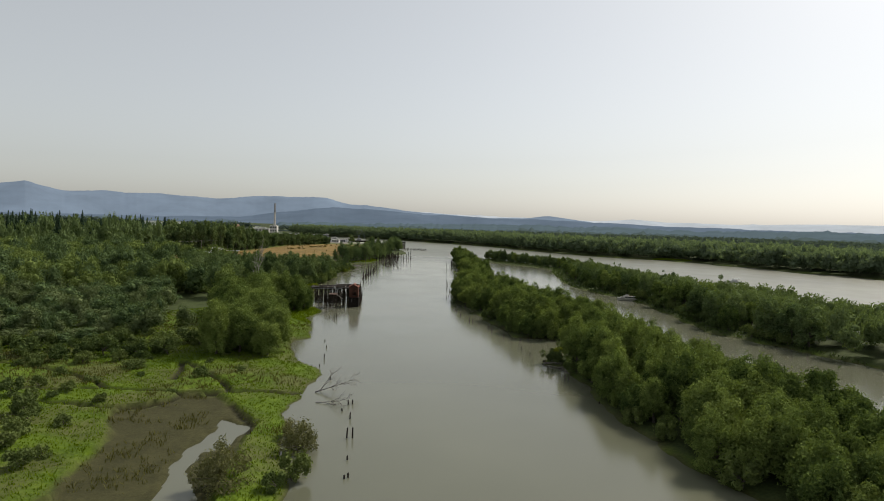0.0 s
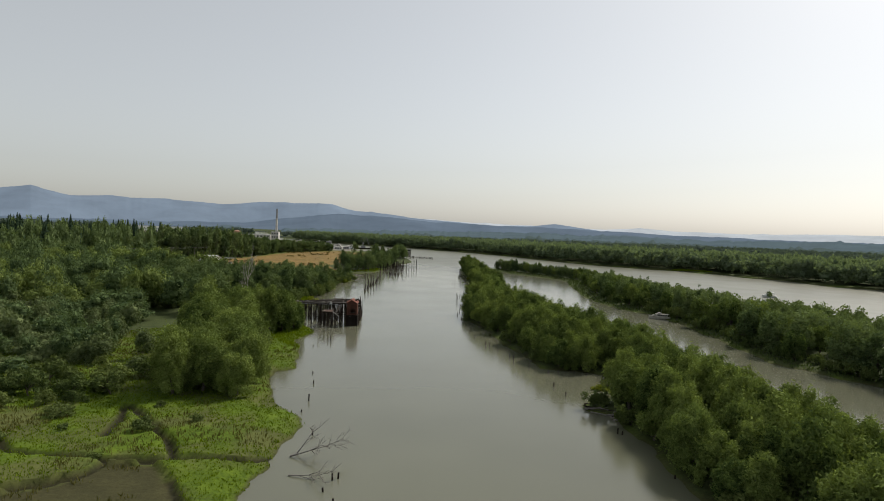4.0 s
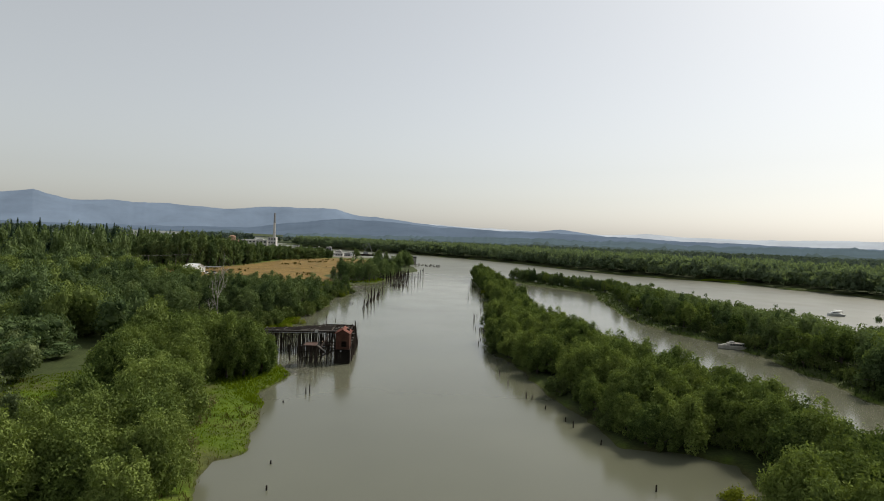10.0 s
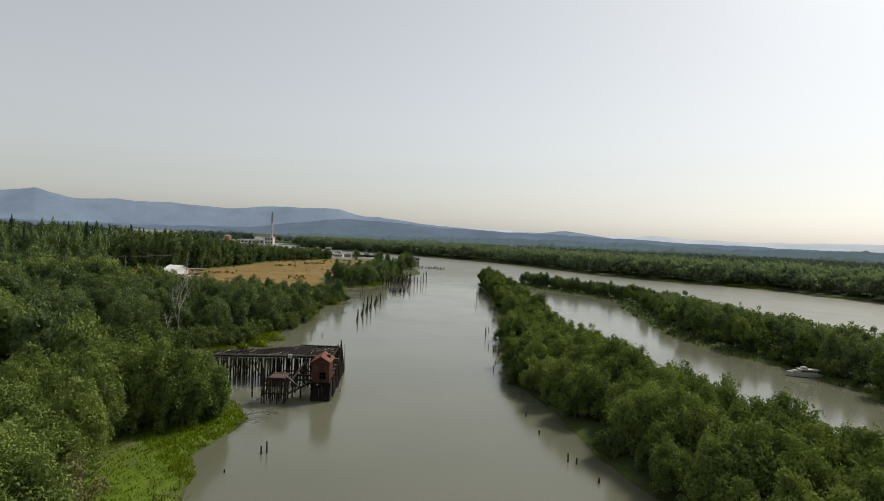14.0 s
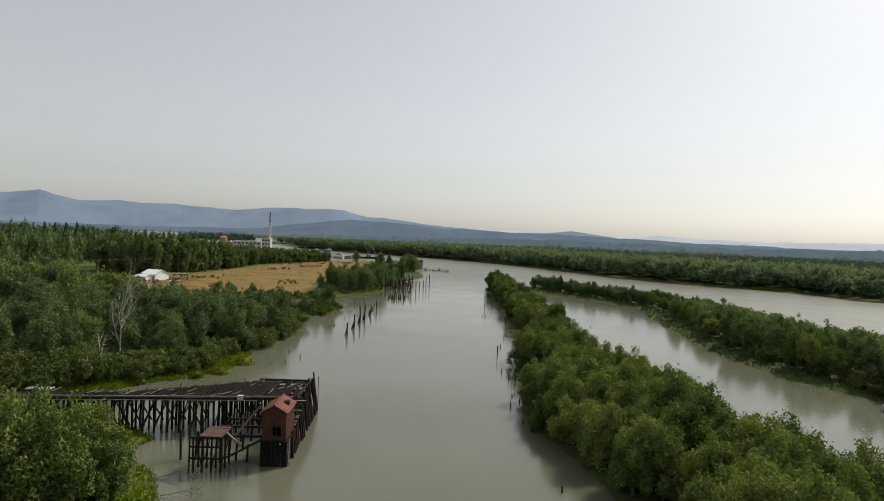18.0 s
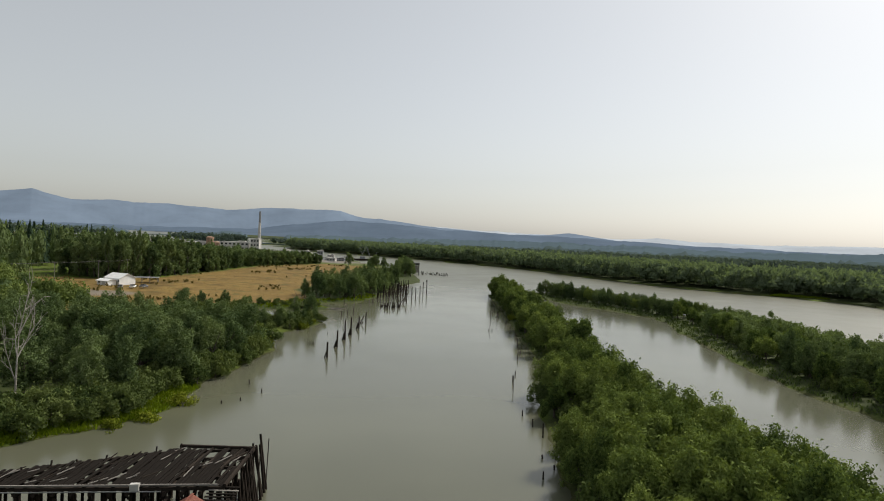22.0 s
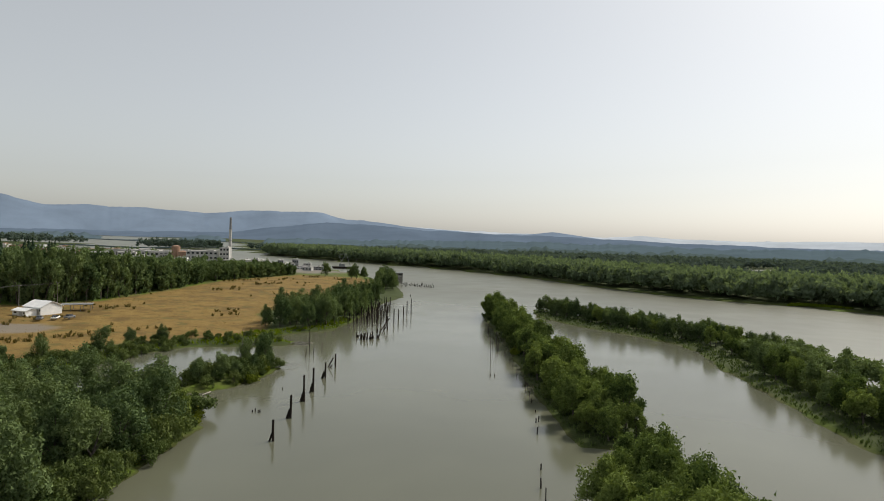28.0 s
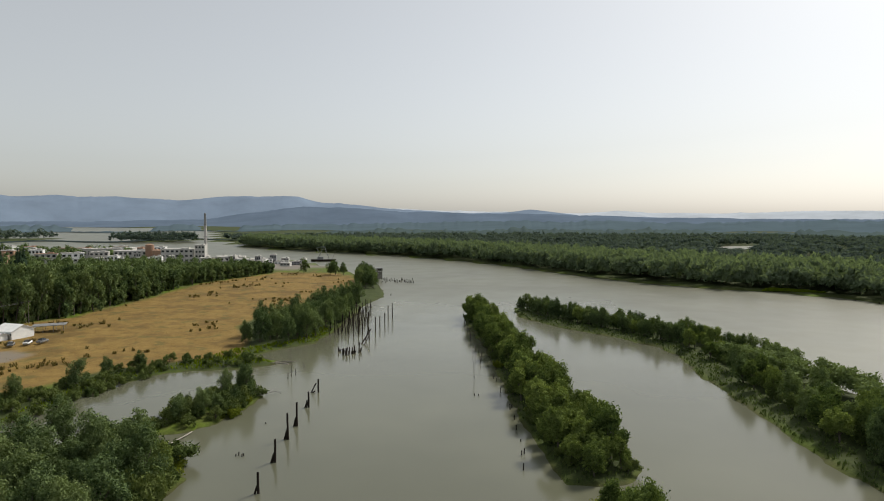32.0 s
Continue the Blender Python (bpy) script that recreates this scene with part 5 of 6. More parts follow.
dead_tree("bare_bush", "bare leafless bush on the islet", -42, 362, 0.6, (0.1, 0, 1), 5.6, 0.1, 7, 3, M_GREYWOOD)
dead_tree("fallen_branch", "bare branch reaching over the water from the islet", -34, 367, 0.3, (1, 0.6, 0.12), 5.0, 0.1, 8, 1, M_GREYWOOD, "branch")
dead_tree("fallen_branch", "fallen dead trunk by the dike's shore", 26.5, 216, 0.2, (0.3, 0.3, 0.8), 4.5, 0.16, 9, 2, M_DEADWOOD, "branch")
for x, y in ((-29.5, 196), (-28.5, 201), (-31, 206)):
    dead_tree("fallen_branch", "tangle of grey dead twigs at the bank's foot", x, y, 0.1, (0.9, -0.2, 0.25), 3.2, 0.06, int(x * 7 + 400), 3, M_GREYWOOD, "branch")


def drift_log(x0, y0, x1, y1, r, label="bleached drift log at the water's edge", z=0.15):
    ob = new("drift_log", POLES[M_DEADWOOD][int(TIM.integers(4))])
    ob.matrix_world = span((x0, y0, z), (x1, y1, z + TIM.uniform(-.05, .2)), 2 * r)
    return tagged(ob, label, "log", "drift logs")


drift_log(-32.4, 171.5, -28.8, 176.2, 0.18)
drift_log(-45.5, 333, -42.5, 341.5, 0.16)
drift_log(-35.5, 404, -31.5, 402, 0.2)
for _ in range(46):           # the raft of drift wood off the dike
    u = TIM.random()
    x, y = 28.4 + 9 * u + TIM.uniform(-.8, 2.2), 131 - 11 * u + TIM.uniform(-2.2, 2.4)
    a = TIM.uniform(-0.9, 0.1)
    L = TIM.uniform(1.6, 5.4)
    ob = new("drift_log", POLES[M_GREYWOOD if TIM.random() < .7 else M_PILE][int(TIM.integers(4))])
    ob.matrix_world = span((x, y, TIM.uniform(.1, .5)), (x + L * math.cos(a), y + L * math.sin(a), TIM.uniform(.1, .7)), TIM.uniform(.16, .4))
    tagged(ob, "grey drift log in a raft against the dike", "log", "drift wood raft")
for k in range(14):
    a = TIM.uniform(0, 6.28)
    x, y = -34 + TIM.uniform(-2, 2), 404 + TIM.uniform(-1, 1)
    ob = new("drift_log", POLES[M_GREYWOOD][int(TIM.integers(4))])
    ob.matrix_world = span((x, y, .3), (x + 2.2 * math.cos(a), y + 1.4 * math.sin(a), TIM.uniform(.2, .9)), TIM.uniform(.1, .2))
    tagged(ob, "grey drift wood heaped on the point", "log", "drift wood heap")


# ---- boat ----
def cabin_cruiser(m):
    b = thing("cabin_cruiser", "old white cabin cruiser moored along the island's bank", "boat", at=m)
    n, v, f = 9, [], []
    for k in range(n):
        u = k / (n - 1)
        x = -4.4 + 8.8 * u
        w = 1.45 * (1 - max(0, (u - 0.55) / 0.45) ** 2.0 * 0.97)
        top = 0.95 + 0.45 * u ** 2
        v += [(x, -w, top), (x, -w * 0.86, 0.1), (x, 0, -0.4 + 0.35 * u ** 3), (x, w * 0.86, 0.1), (x, w, top)]
    for k in range(n - 1):
        for j in range(4):
            f.append((k * 5 + j, (k + 1) * 5 + j, (k + 1) * 5 + j + 1, k * 5 + j + 1))
        f.append((k * 5 + 4, (k + 1) * 5 + 4, (k + 1) * 5, k * 5))
    f += [(0, 1, 2, 3, 4), tuple(range((n - 1) * 5 + 4, (n - 1) * 5 - 1, -1))]
    part("hull", tri_mesh("hull", v, f, M_BOAT), None, b)

    def cabin(name, x0, x1, w, z0, z1, slope, mat=M_BOAT, label=""):
        bm = bmesh.new()
        vs = add_box(bm, ((x0 + x1) / 2, 0, (z0 + z1) / 2), (x1 - x0, 2 * w, z1 - z0))
        for q in vs:
            if q.co.z > (z0 + z1) / 2:
                q.co.x += -slope if q.co.x > (x0 + x1) / 2 else slope * 0.3
                q.co.y *= 0.9
        bmesh.ops.bevel(bm, geom=list(bm.edges), offset=0.06, segments=2, affect="EDGES")
        return part(name, bm, mat, b, label)

    house = cabin("cabin", -3.2, 1.6, 1.2, 0.95, 2.0, 0.35)
    cabin("fore_cabin", 1.4, 3.2, 0.95, 1.1, 1.65, 0.5)
    cabin("flybridge", -0.9, 0.9, 0.85, 2.05, 2.65, 0.4)
    cabin("cabin_roof", -4.0, 1.5, 1.32, 2.0, 2.1, 0.0)
    for s in (-1, 1):
        for x0, x1 in ((-2.9, -2.1), (-1.9, -1.1), (-0.9, -0.1), (0.1, 0.9)):
            bm = bmesh.new()
            add_box(bm, ((x0 + x1) / 2, s * 1.17, 1.58), (x1 - x0, 0.05, 0.42))
            part("window", bm, M_DARKGLASS, house, "dark cabin window")
    bm = bmesh.new()
    add_box(bm, (-3.7, 0, 1.6), (0.06, 1.6, 1.0))
    part("aft_door", bm, M_DARKGLASS, b, "dark aft doorway")
    bm = bmesh.new()
    for x in (1.8, 2.6, 3.4, 4.1):
        add_pole(bm, (x, -0.9 * (1.9 - x / 4.3), 1.2), (x, -0.9 * (1.9 - x / 4.3), 1.75), 0.025, 0.025, 5)
        add_pole(bm, (x, 0.9 * (1.9 - x / 4.3), 1.2), (x, 0.9 * (1.9 - x / 4.3), 1.75), 0.025, 0.025, 5)
    part("bow_rail", bm, M_STEEL, b)
    bm = bmesh.new()
    add_beam(bm, (-4.45, -1.4, 0.2), (-4.45, 1.4, 0.2), 0.5, 0.12)
    part("swim_step", bm, M_GREYWOOD, b)
    bm = bmesh.new()
    add_pole(bm, (-0.6, 0, 2.6), (-0.8, 0, 4.2), 0.03, 0.015, 5)
    part("mast", bm, M_STEEL, b)


cabin_cruiser(pose(90.6, 245.2, 0.02, 0, 0, 170) @ Matrix.Diagonal((0.86, 0.86, 0.86, 1)))


def motor_boat(m):
    b = thing("motor_boat", "small white motor boat anchored in the wide river", "boat", at=m)
    n, v, f = 7, [], []
    for k in range(n):
        u = k / (n - 1)
        w = 1.3 * (1 - max(0, (u - 0.5) / 0.5) ** 2 * 0.95)
        v += [(-3.6 + 7.2 * u, -w, 0.9 + 0.4 * u), (-3.6 + 7.2 * u, 0, -0.3), (-3.6 + 7.2 * u, w, 0.9 + 0.4 * u)]
    for k in range(n - 1):
        f += [(3 * k + j, 3 * k + 3 + j, 3 * k + 4 + j, 3 * k + 1 + j) for j in range(2)] + [(3 * k + 2, 3 * k + 5, 3 * k + 3, 3 * k)]
    f += [(0, 1, 2), (3 * n - 1, 3 * n - 2, 3 * n - 3)]
    part("hull", tri_mesh("hull", v, f, M_WHITE), None, b)
    for name, x0, x1, w, z0, z1, mat in (("cabin", -1.2, 1.8, 1.0, 0.9, 1.9, M_WHITE), ("window", -1.1, 1.6, 1.02, 1.4, 1.75, M_DARKGLASS), ("canopy", -2.4, 1.2, 1.1, 2.5, 2.62, M_WHITE)):
        bm = bmesh.new()
        add_box(bm, ((x0 + x1) / 2, 0, (z0 + z1) / 2), (x1 - x0, 2 * w, z1 - z0))
        bmesh.ops.bevel(bm, geom=list(bm.edges), offset=0.04, segments=1, affect="EDGES")
        part(name, bm, mat, b)
    for x in (-2.2, 0.9):
        for s in (-1, 1):
            bm = bmesh.new()
            add_pole(bm, (x, s * 0.95, 0.9), (x, s * 0.95, 2.52), 0.04, 0.04, 5)
            part("canopy_post", bm, M_STEEL, b)


motor_boat(pose(189, 340, 0.02, 0, 0, 165))


# ---- barn and yard ----
def gable_building(name, label, category, m, L, W, h, ridge_, wall_mat, roof_mat, doors=(), windows=(), eave=0.4):
    """A long building with a gable roof: L along x, W along y."""
    b = thing(name, label, category, at=m)
    bm = bmesh.new()
    for y in (-W / 2, W / 2):
        bm.faces.new([bm.verts.new(p) for p in ((-L / 2, y, -0.4), (L / 2, y, -0.4), (L / 2, y, h), (-L / 2, y, h))])
    for x in (-L / 2, L / 2):
        bm.faces.new([bm.verts.new(p) for p in ((x, -W / 2, -0.4), (x, W / 2, -0.4), (x, W / 2, h), (x, 0, ridge_), (x, -W / 2, h))])
    bmesh.ops.remove_doubles(bm, verts=bm.verts, dist=0.001)
    bmesh.ops.recalc_face_normals(bm, faces=bm.faces)
    part("wall", bm, wall_mat, b)
    for s in (-1, 1):
        bm = bmesh.new()
        run = W / 2 + eave
        drop = (ridge_ - h) / (W / 2) * eave
        c = [(-L / 2 - eave, s * run, h - drop + 0.05), (L / 2 + eave, s * run, h - drop + 0.05), (L / 2 + eave, 0, ridge_ + 0.05), (-L / 2 - eave, 0, ridge_ + 0.05)]
        fa = bm.faces.new([bm.verts.new(p) for p in c])
        ext = bmesh.ops.extrude_face_region(bm, geom=[fa])
        bmesh.ops.translate(bm, verts=[v for v in ext["geom"] if isinstance(v, bmesh.types.BMVert)], vec=(0, 0, 0.14))
        part("roof", bm, roof_mat, b)
    for x, w, dh in doors:
        bm = bmesh.new()
        add_box(bm, (x, -W / 2 - 0.04, dh / 2), (w, 0.1, dh))
        for k in range(1, 4):
            add_box(bm, (x, -W / 2 - 0.1, dh * k / 4), (w, 0.03, 0.05))
        part("door", bm, M_CONCRETE, b, "pale roller door")
    for x, z, w, wh in windows:
        bm = bmesh.new()
        add_box(bm, (x, -W / 2 - 0.03, z), (w, 0.08, wh))
        part("window", bm, M_DARKGLASS, b)
    return b


gz = float(land_height(np.array([-131.0]), np.array([436.0]))[0])
gable_building("barn", "long white metal barn with a low gable roof beside the field", "barn", pose(-135.8, 441.5, gz, 0, 0, -24), 9, 8.4, 3.0, 4.9, M_WHITE, M_WHITE,
               [(-2.6, 2.4, 2.5), (2.6, 2.2, 2.3)], [(0.2, 1.9, 0.8, 0.8), (4.1, 1.9, 0.5, 0.8)])
gable_building("lean_to_barn", "lower white annex in front of the barn", "barn", pose(-138.6, 435.2, gz, 0, 0, -24), 6.6, 4.2, 2.0, 2.7, M_WHITE, M_WHITE, [(1.0, 1.8, 1.75)], [(-1.9, 1.35, 1.4, .6), (2.7, 1.35, .6, .6)])


def open_shed():
    t = thing("open_shed", "open-sided shed with a flat grey metal roof", "shed", at=pose(-129, 452, gz, 0, 0, 18))
    bm = bmesh.new()
    add_box(bm, (0, 0, 2.7), (11, 6, 0.18))
    for k in range(22):
        add_box(bm, (-5.25 + 0.5 * k, 0, 2.81), (0.06, 6, 0.05))
    part("roof", bm, M_STEEL, t)
    for x in (-5, -1.7, 1.7, 5):
        for y in (-2.7, 2.7):
            timber("post", t, (x, y, -0.3), (x, y, 2.65), 0.18, 0.18, M_GREYWOOD)


open_shed()


def parked_car(x, y, turn, mat, label):
    c = thing("parked_car", label, "car", "cars by the barn", pose(x, y, gz, 0, 0, turn))
    bm = bmesh.new()
    add_box(bm, (0, 0, 0.62), (4.3, 1.75, 0.62))
    bmesh.ops.bevel(bm, geom=list(bm.edges), offset=0.16, segments=2, affect="EDGES")
    part("body", bm, mat, c)
    bm = bmesh.new()
    for q in add_box(bm, (-0.2, 0, 1.2), (2.3, 1.55, 0.56)):
        if q.co.z > 1.2:
            q.co.x *= 0.72
            q.co.y *= 0.85
    part("cabin", bm, M_DARKGLASS, c, "dark glazed cabin")
    for wx in (-1.35, 1.35):
        for wy in (-0.82, 0.82):
            bm = bmesh.new()
            add_pole(bm, (wx, wy - 0.1, 0.33), (wx, wy + 0.1, 0.33), 0.33, 0.33, 14)
            part("wheel", bm, M_ASPHALT, c)


parked_car(-124, 428.5, 100, M_WHITE, "white car parked in the barn yard")
parked_car(-120.5, 431, 80, M_STEEL, "grey car parked in the barn yard")
parked_car(-128, 426, 110, M_STEEL, "silver pickup parked in the barn yard")


def utility_pole(x, y):
    z = float(land_height(np.array([x]), np.array([y]))[0])
    t = thing("utility_pole", "wooden utility pole with a crossarm beside the trees", "utility pole", "power line poles", pose(x, y, z))
    timber("pole", t, (0, 0, -0.5), (0, 0, 9.5), 0.3, round_=True, mat=M_GREYWOOD)
    timber("crossarm", t, (-1.1, 0.3, 9.0), (1.1, -0.3, 9.0), 0.12, 0.14, M_GREYWOOD)
    for k in (-1.0, -0.5, 0.5, 1.0):
        timber("insulator", t, (k, -0.27 * k, 9.08), (k, -0.27 * k, 9.26), 0.09, 0.09, M_CONCRETE)
    return (x, y, z)


POLE_AT = [utility_pole(x, y) for x, y in ((-147, 471), (-151, 452), (-158, 430), (-168, 405), (-180, 378), (-196, 345))]
for k in (-1.0, 0.0, 1.0):
    for (x0, y0, z0), (x1, y1, z1) in zip(POLE_AT, POLE_AT[1:]):
        bm = bmesh.new()
        pts = [Vector((x0 + k + (x1 - x0) * u, y0 - .27 * k + (y1 - y0) * u, z0 + 9.25 + (z1 - z0) * u - 1.6 * u * (1 - u))) for u in np.linspace(0, 1, 7)]
        for a, b in zip(pts, pts[1:]):
            add_pole(bm, a, b, 0.03, 0.03, 4)
        me = bpy.data.meshes.new("power_line")
        bm.to_mesh(me)
        bm.free()
        me.materials.append(M_ASPHALT)
        tagged(new("power_line", me), "thin dark power line sagging between poles", "cable", "power lines")


# ---- the mill and the town ----
def block(name, label, category, x, y, w, d, h, mat, turn=0.0, group="", floors=2, bays=5, roof=M_CONCRETE, parapet=0.5):
    """A flat-roofed building with its window openings."""
    z = float(land_height(np.array([x]), np.array([y]))[0])
    t = thing(name, label, category, group, pose(x, y, z, 0, 0, turn))
    bm = bmesh.new()
    add_box(bm, (0, 0, h / 2 - 0.5), (w, d, h + 1))
    part("wall", bm, mat, t)
    bm = bmesh.new()
    add_box(bm, (0, 0, h + 0.15), (w + 0.5, d + 0.5, 0.35))
    add_box(bm, (w * 0.2, 0, h + 0.32 + parapet), (w * 0.25, d * 0.4, 2 * parapet))
    part("roof", bm, roof, t)
    for fl in range(floors):
        for k in range(bays):
            bm = bmesh.new()
            add_box(bm, (-w / 2 + w * (k + 0.5) / bays, -d / 2 - 0.03, h * (fl + 0.55) / floors), (w / bays * 0.55, 0.12, h / floors * 0.42))
            part("window", bm, M_DARKGLASS, t)
    return t


def chimney():
    t = thing("mill_chimney", "tall slender concrete mill chimney with a dark top", "chimney", at=pose(-186.5, 857.5, 2))
    bm = bmesh.new()
    add_pole(bm, (0, 0, -1), (0, 0, 36), 1.75, 1.3, 20)
    part("shaft", bm, M_CONCRETE, t)
    bm = bmesh.new()
    add_pole(bm, (0, 0, 36), (0, 0, 48.5), 1.28, 1.05, 20)
    part("top", bm, M_STEEL, t, "dark sooty chimney top")
    for z in (12, 24, 36):
        bm = bmesh.new()
        add_pole(bm, (0, 0, z), (0, 0, z + 0.5), 1.9, 1.9, 20)
        part("gallery", bm, M_STEEL, t)


chimney()
block("mill_hall", "long white mill hall with a flat roof", "factory", -246, 830, 34, 16, 11, M_CONCRETE, 5, bays=8)
block("mill_hall", "white process hall with rows of dark windows", "factory", -198, 812, 30, 14, 13, M_CONCRETE, 0, floors=3, bays=7)
block("mill_tower", "pale concrete process tower", "factory", -176, 806, 9, 9, 17, M_CONCRETE, 0, floors=4, bays=3)
block("mill_hall", "low grey mill shed", "factory", -150, 812, 26, 14, 6, M_CONCRETE, 0, floors=1, bays=6)
block("mill_hall", "low white mill shed", "factory", -122, 800, 18, 10, 5, M_WHITE, -6, floors=1, bays=5)
block("mill_hall", "long pale warehouse behind the mill", "factory", -300, 900, 50, 20, 10, M_CONCRETE, 8, floors=1, bays=9)
block("mill_hall", "low grey shed on the log yard", "factory", -92, 776, 9, 6, 3.2, M_CONCRETE, -10, floors=1, bays=3)
for k in range(34):
    block("mill_shed", "small pale mill outbuilding", "factory", -262 + 5.4 * k + TIM.uniform(-4, 4), 772 + TIM.uniform(-6, 60), TIM.uniform(4, 10), TIM.uniform(4, 8), TIM.uniform(2.5, 9), [M_WHITE, M_CONCRETE, M_STEEL][k % 3],
          TIM.uniform(-15, 15), "mill outbuildings", floors=2, bays=3)
for k in range(64):
    block("town_house", "small pale town building among trees", "house", -260 - 560 * (k + 0.5) / 64 + TIM.uniform(-20, 20), TIM.uniform(800, 1020), TIM.uniform(9, 20), TIM.uniform(7, 11), TIM.uniform(6, 11), [M_WHITE, M_CONCRETE, M_BRICK][k % 3],
          TIM.uniform(-25, 25), "town buildings", floors=2, bays=4, roof=[M_CONCRETE, M_BRICK][k % 2])
for x, y, r, h in ((-229, 822, 4.0, 17), (-220, 816, 4.4, 12), (-213, 818, 3.4, 10)):
    t = thing("storage_tank", "round tan storage tank at the mill", "tank", "mill tanks", pose(x, y, 2.5))
    bm = bmesh.new()
    add_pole(bm, (0, 0, -0.5), (0, 0, h), r, r, 20)
    part("shell", bm, M_BRICK, t)
    bm = bmesh.new()
    add_pole(bm, (0, 0, h), (0, 0, h + 1.2), r * 1.02, r * 0.3, 20)
    part("lid", bm, M_BRICK, t)


def crane_barge():
    t = thing("crane_barge", "dark crane barge moored off the mill shore", "barge", at=pose(-66, 856, 0))
    bm = bmesh.new()
    for q in add_box(bm, (0, 0, 0.8), (26, 9, 2.4)):
        if q.co.z < 0.5:
            q.co.x *= 0.9
    part("hull", bm, M_PILE, t)
    bm = bmesh.new()
    add_box(bm, (-3, 0, 3.4), (6, 4, 2.8))
    part("cab", bm, M_STEEL, t)
    for (a, b) in (((-5, -1.6, 4.6), (1, 0, 16)), ((-5, 1.6, 4.6), (1, 0, 16)), ((6, -1.6, 2), (1, 0, 16)), ((6, 1.6, 2), (1, 0, 16)), ((9, 0, 2), (13, 0, 11)), ((-2, 0, 4.8), (-7, 0, 14)), ((-7, 0, 14), (1, 0, 16))):
        timber("boom", t, a, b, 0.3, 0.3, M_STEEL)


crane_barge()


def old_tower():
    """The old timber tower standing in the river off the point."""
    t = thing("river_tower", "old grey timber tower on piles off the point", "tower", at=pose(-5.4, 664, 0))
    for x in (-1.8, 1.8):
        for y in (-1.8, 1.8):
            timber("leg", t, (x, y, -1.5), (x * 0.9, y * 0.9, 6.2), 0.5, 0.5, M_PILE)
    for z in (1.5, 3.5, 5.4):
        for s in (-1.8, 1.8):
            timber("girt", t, (-1.9, s, z), (1.9, s, z), 0.2, 0.3, M_PILE)
            timber("girt", t, (s, -1.9, z), (s, 1.9, z), 0.2, 0.3, M_PILE)
    for k in range(12):
        timber("wall_board", t, (-2.1 + 0.37 * k, -1.95, 0.4), (-2.1 + 0.37 * k, -1.95, 5.8), 0.34, 0.08, M_GREYWOOD)
    bm = bmesh.new()
    add_box(bm, (0, 0, 7.2), (4.6, 4.4, 2.2))
    bmesh.ops.bevel(bm, geom=list(bm.edges), offset=0.06, segments=1, affect="EDGES")
    part("house", bm, M_GREYWOOD, t)
    bm = bmesh.new()
    add_box(bm, (0, 0, 8.4), (5.2, 5.0, 0.25))
    part("roof", bm, M_STEEL, t)
    bm = bmesh.new()
    add_box(bm, (0.3, -2.22, 7.3), (2.6, 0.08, 0.9))
    part("window", bm, M_DARKGLASS, t)


old_tower()


# ---- grass and small growth ----
def tufts(name, label, poly, n, seed, h0, h1, mat, keep=None, inset=0.0, blades=3, wide=0.5):
    """Upright blades of grass in loose tufts, one mesh."""
    rng = np.random.default_rng(seed)
    P = np.array(poly)
    c = rng.uniform(P.min(0), P.max(0), (n * 4, 2))
    c = c[signed(c[:, 0], c[:, 1], poly) > inset]
    if keep is not None:
        c = c[keep(c[:, 0], c[:, 1])]
    c = c[:n]
    z = land_height(c[:, 0], c[:, 1])
    ok = z > 0.06
    c, z = c[ok], z[ok]
    m = len(c) * blades
    base = np.repeat(np.column_stack([c, z - 0.05]), blades, 0) + np.column_stack([rng.normal(0, 0.22, (m, 2)), np.zeros(m)])
    ang = rng.uniform(0, 6.283, m)
    h = rng.uniform(h0, h1, m)
    w = h * wide * rng.uniform(0.5, 1.0, m)
    side = np.column_stack([np.cos(ang) * w, np.sin(ang) * w, np.zeros(m)])
    tip = base + np.column_stack([rng.normal(0, 0.35, (m, 2)) * h[:, None], h])
    v = np.stack([base - side * 0.5, base + side * 0.5, tip + side * 0.25, tip - side * 0.25], 1).reshape(-1, 3)
    f = np.arange(4 * m).reshape(m, 4)
    return tagged(new(name, tri_mesh(name, v, f, mat)), label, "grass", kind="stuff")


def off_mud(x, y):
    return (signed(x, y, MUDFLAT) < -0.3) & (creek_depth(x, y) < -0.1)


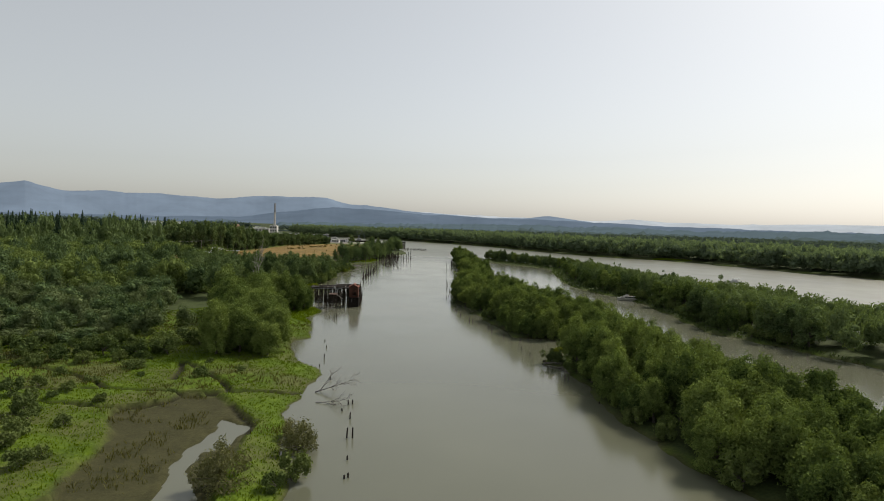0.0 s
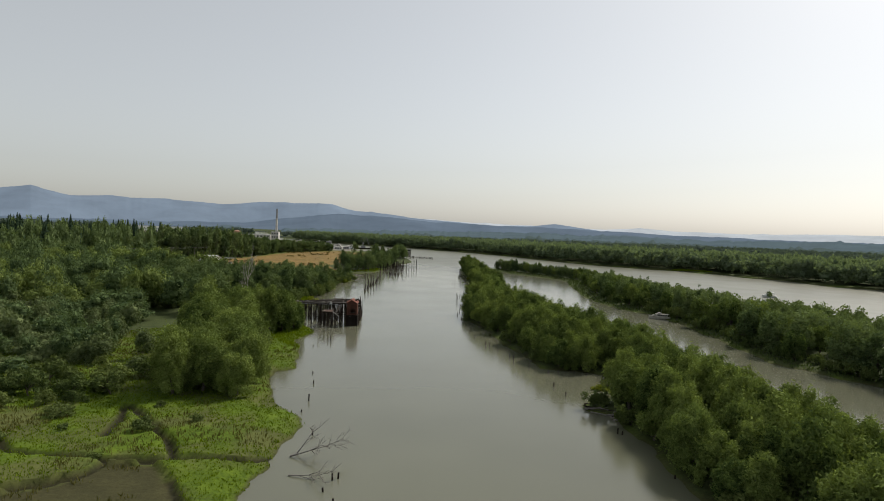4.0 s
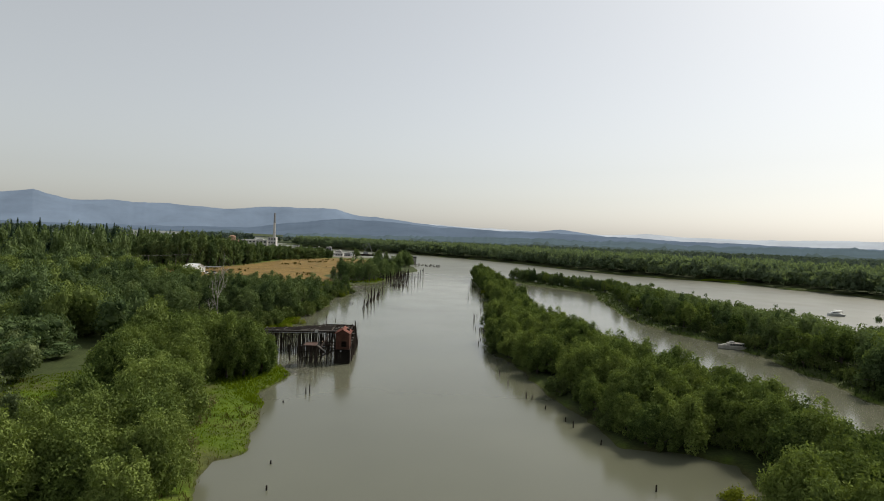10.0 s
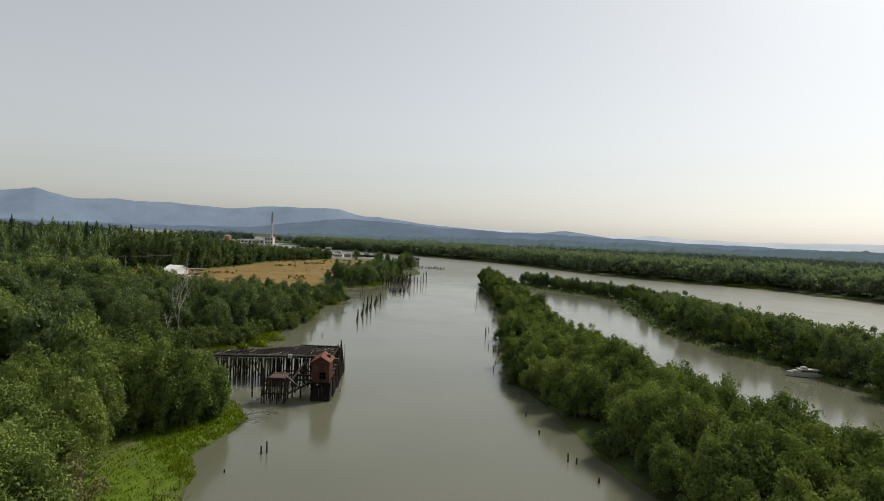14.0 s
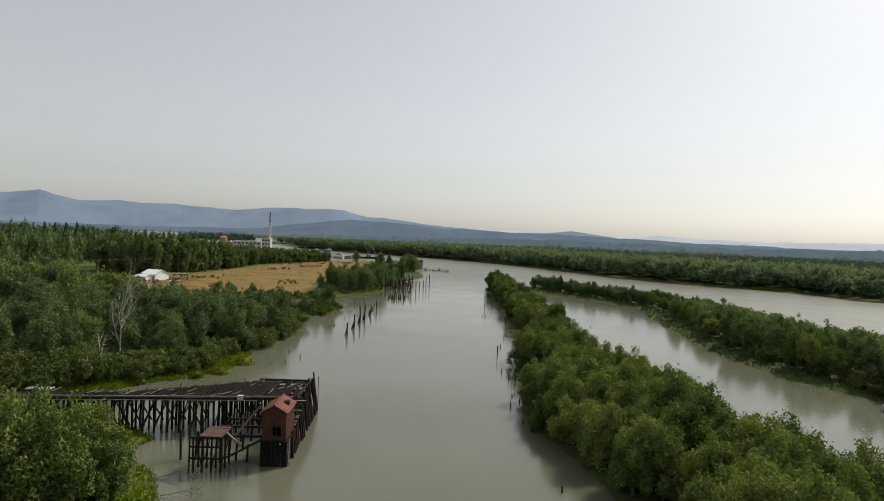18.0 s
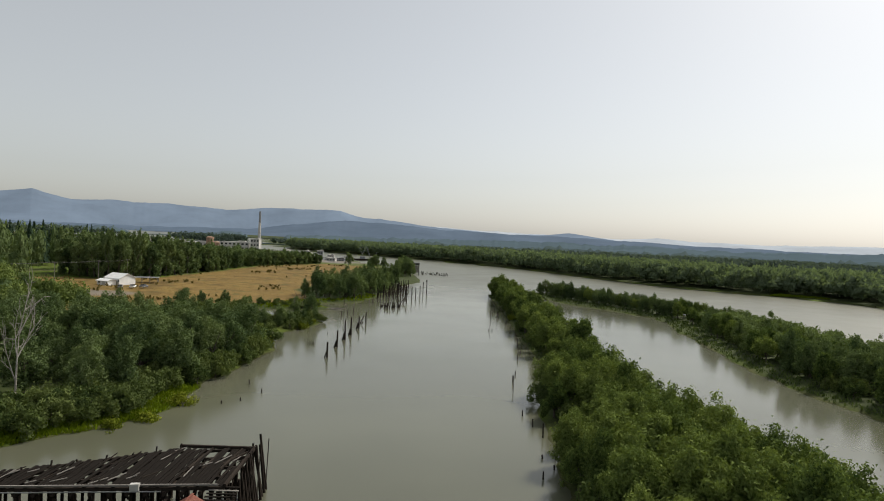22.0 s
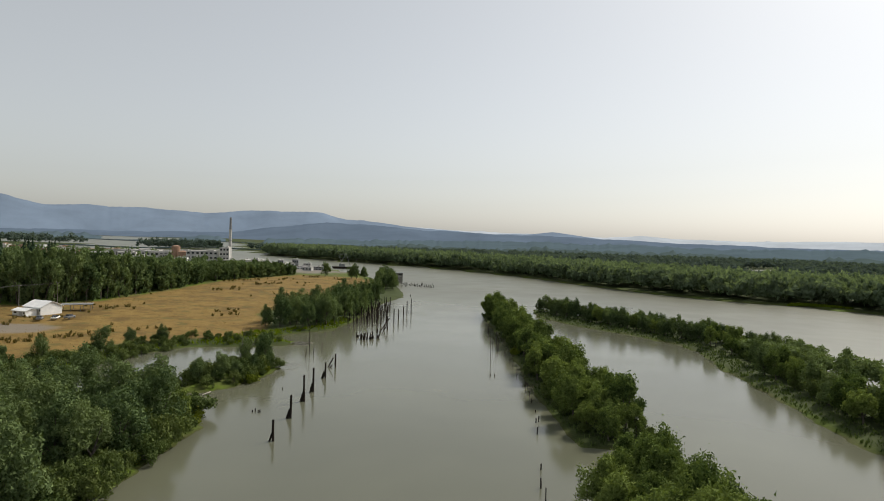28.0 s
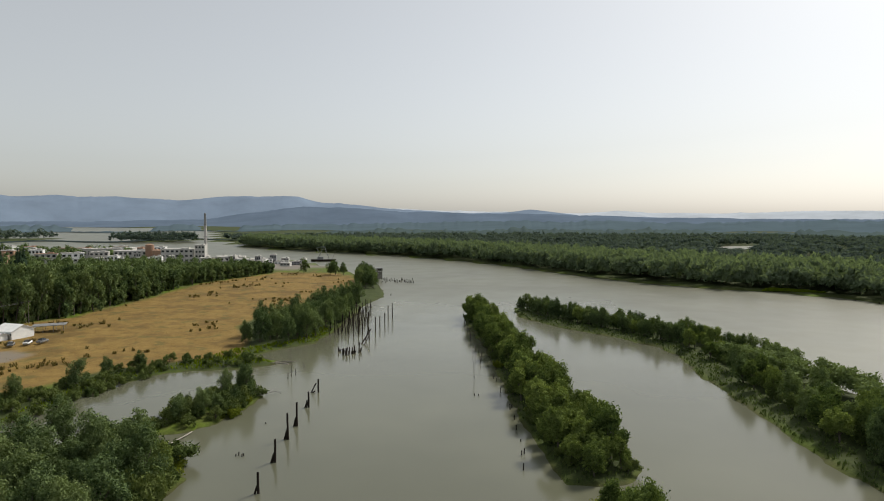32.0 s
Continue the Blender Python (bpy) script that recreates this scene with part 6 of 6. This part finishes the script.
MARSH = [(-8, 52), (-9.5, 64), (-12.5, 80), (-14.5, 92), (-13.5, 107), (-13.5, 121), (-20, 130), (-25, 148), (-22, 154), (-23, 166), (-27, 183), (-26, 200), (-44, 200), (-60, 200), (-120, 150), (-110, 52)]
tufts("marsh_grass", "bright green marsh grass on the left bank", MARSH, 44000, 41, 0.10, 0.30, M_GRASS, lambda x, y: off_mud(x, y) & (wobble(x, y, 9.0, 3.0) > -0.35), wide=0.7)
tufts("sedge", "brown and olive sedge on the wet marsh", MARSH, 9000, 42, 0.2, 0.6, M_REED, lambda x, y: ((wobble(x, y, 9.0, 3.0) < -0.25) & (signed(x, y, MUDFLAT) < 0) | (signed(x, y, MUDFLAT) > 0) & (wobble(x, y, 3.0, 5.0) + 0.6 * wobble(x, y, 1.1, 8.0) > 0.15)) & (signed(x, y, POOL) < -1.2), wide=0.3)
tufts("bank_grass", "bright green grass on the bank by the pier", [(-24, 168), (-26, 183), (-24, 199), (-29, 209), (-34, 211.5), (-33.5, 219), (-39, 224), (-54, 231), (-60, 214), (-46, 204), (-38, 186)], 4200, 43, 0.25, 0.55, M_GRASS)
tufts("bank_grass", "yellow-green grass along the shore below the wood", [(-62, 235), (-51, 244), (-40.5, 256), (-37, 266), (-39, 279), (-46, 279), (-45, 268), (-48, 261), (-56, 252), (-65, 244)], 3600, 44, 0.3, 0.7, M_GRASS)
tufts("bank_grass", "green grass round the lagoon and along the shore", [(-88, 350), (-76, 383), (-66, 397), (-48, 398), (-37, 404), (-48, 414), (-37, 427), (-27, 436), (-22, 462), (-27, 462), (-34, 436), (-54, 420), (-62, 404), (-84, 384)], 2200, 45, 0.4, 0.9, M_GRASS)
tufts("bank_grass", "dull green grass strip along the island's shore", ISLAND, 12000, 46, 0.3, 0.75, M_SHRUB, lambda x, y: (signed(x, y, ISLAND_WOOD) < 1.5) & (x < 106), -0.6, 3, 0.7)
tufts("dike_grass", "rough green grass under the dike's willows", DIKE_NORTH, 1500, 47, 0.4, 0.9, M_SHRUB, None, 0.3)
tufts("field_tufts", "dry straw tufts over the field", FIELD, 2200, 48, 0.12, 0.3, M_STRAW, None, 1.0, 3, 0.6)
tufts("field_weeds", "brown-green weed patches on the dry field", FIELD, 1500, 49, 0.4, 1.2, M_WEED, lambda x, y: wobble(x, y, 13.0, 7.0) + 0.6 * wobble(x, y, 3.6, 2.0) > 0.62, 1.0, 12, 0.6)
tufts("spit_grass", "bright green grass on the low spit of the far bank", [(233, 566), (243, 562), (256, 552), (264, 548), (258, 562), (244, 572)], 900, 51, 0.5, 1.1, M_GRASS, None, 0.0, 4, 0.8)
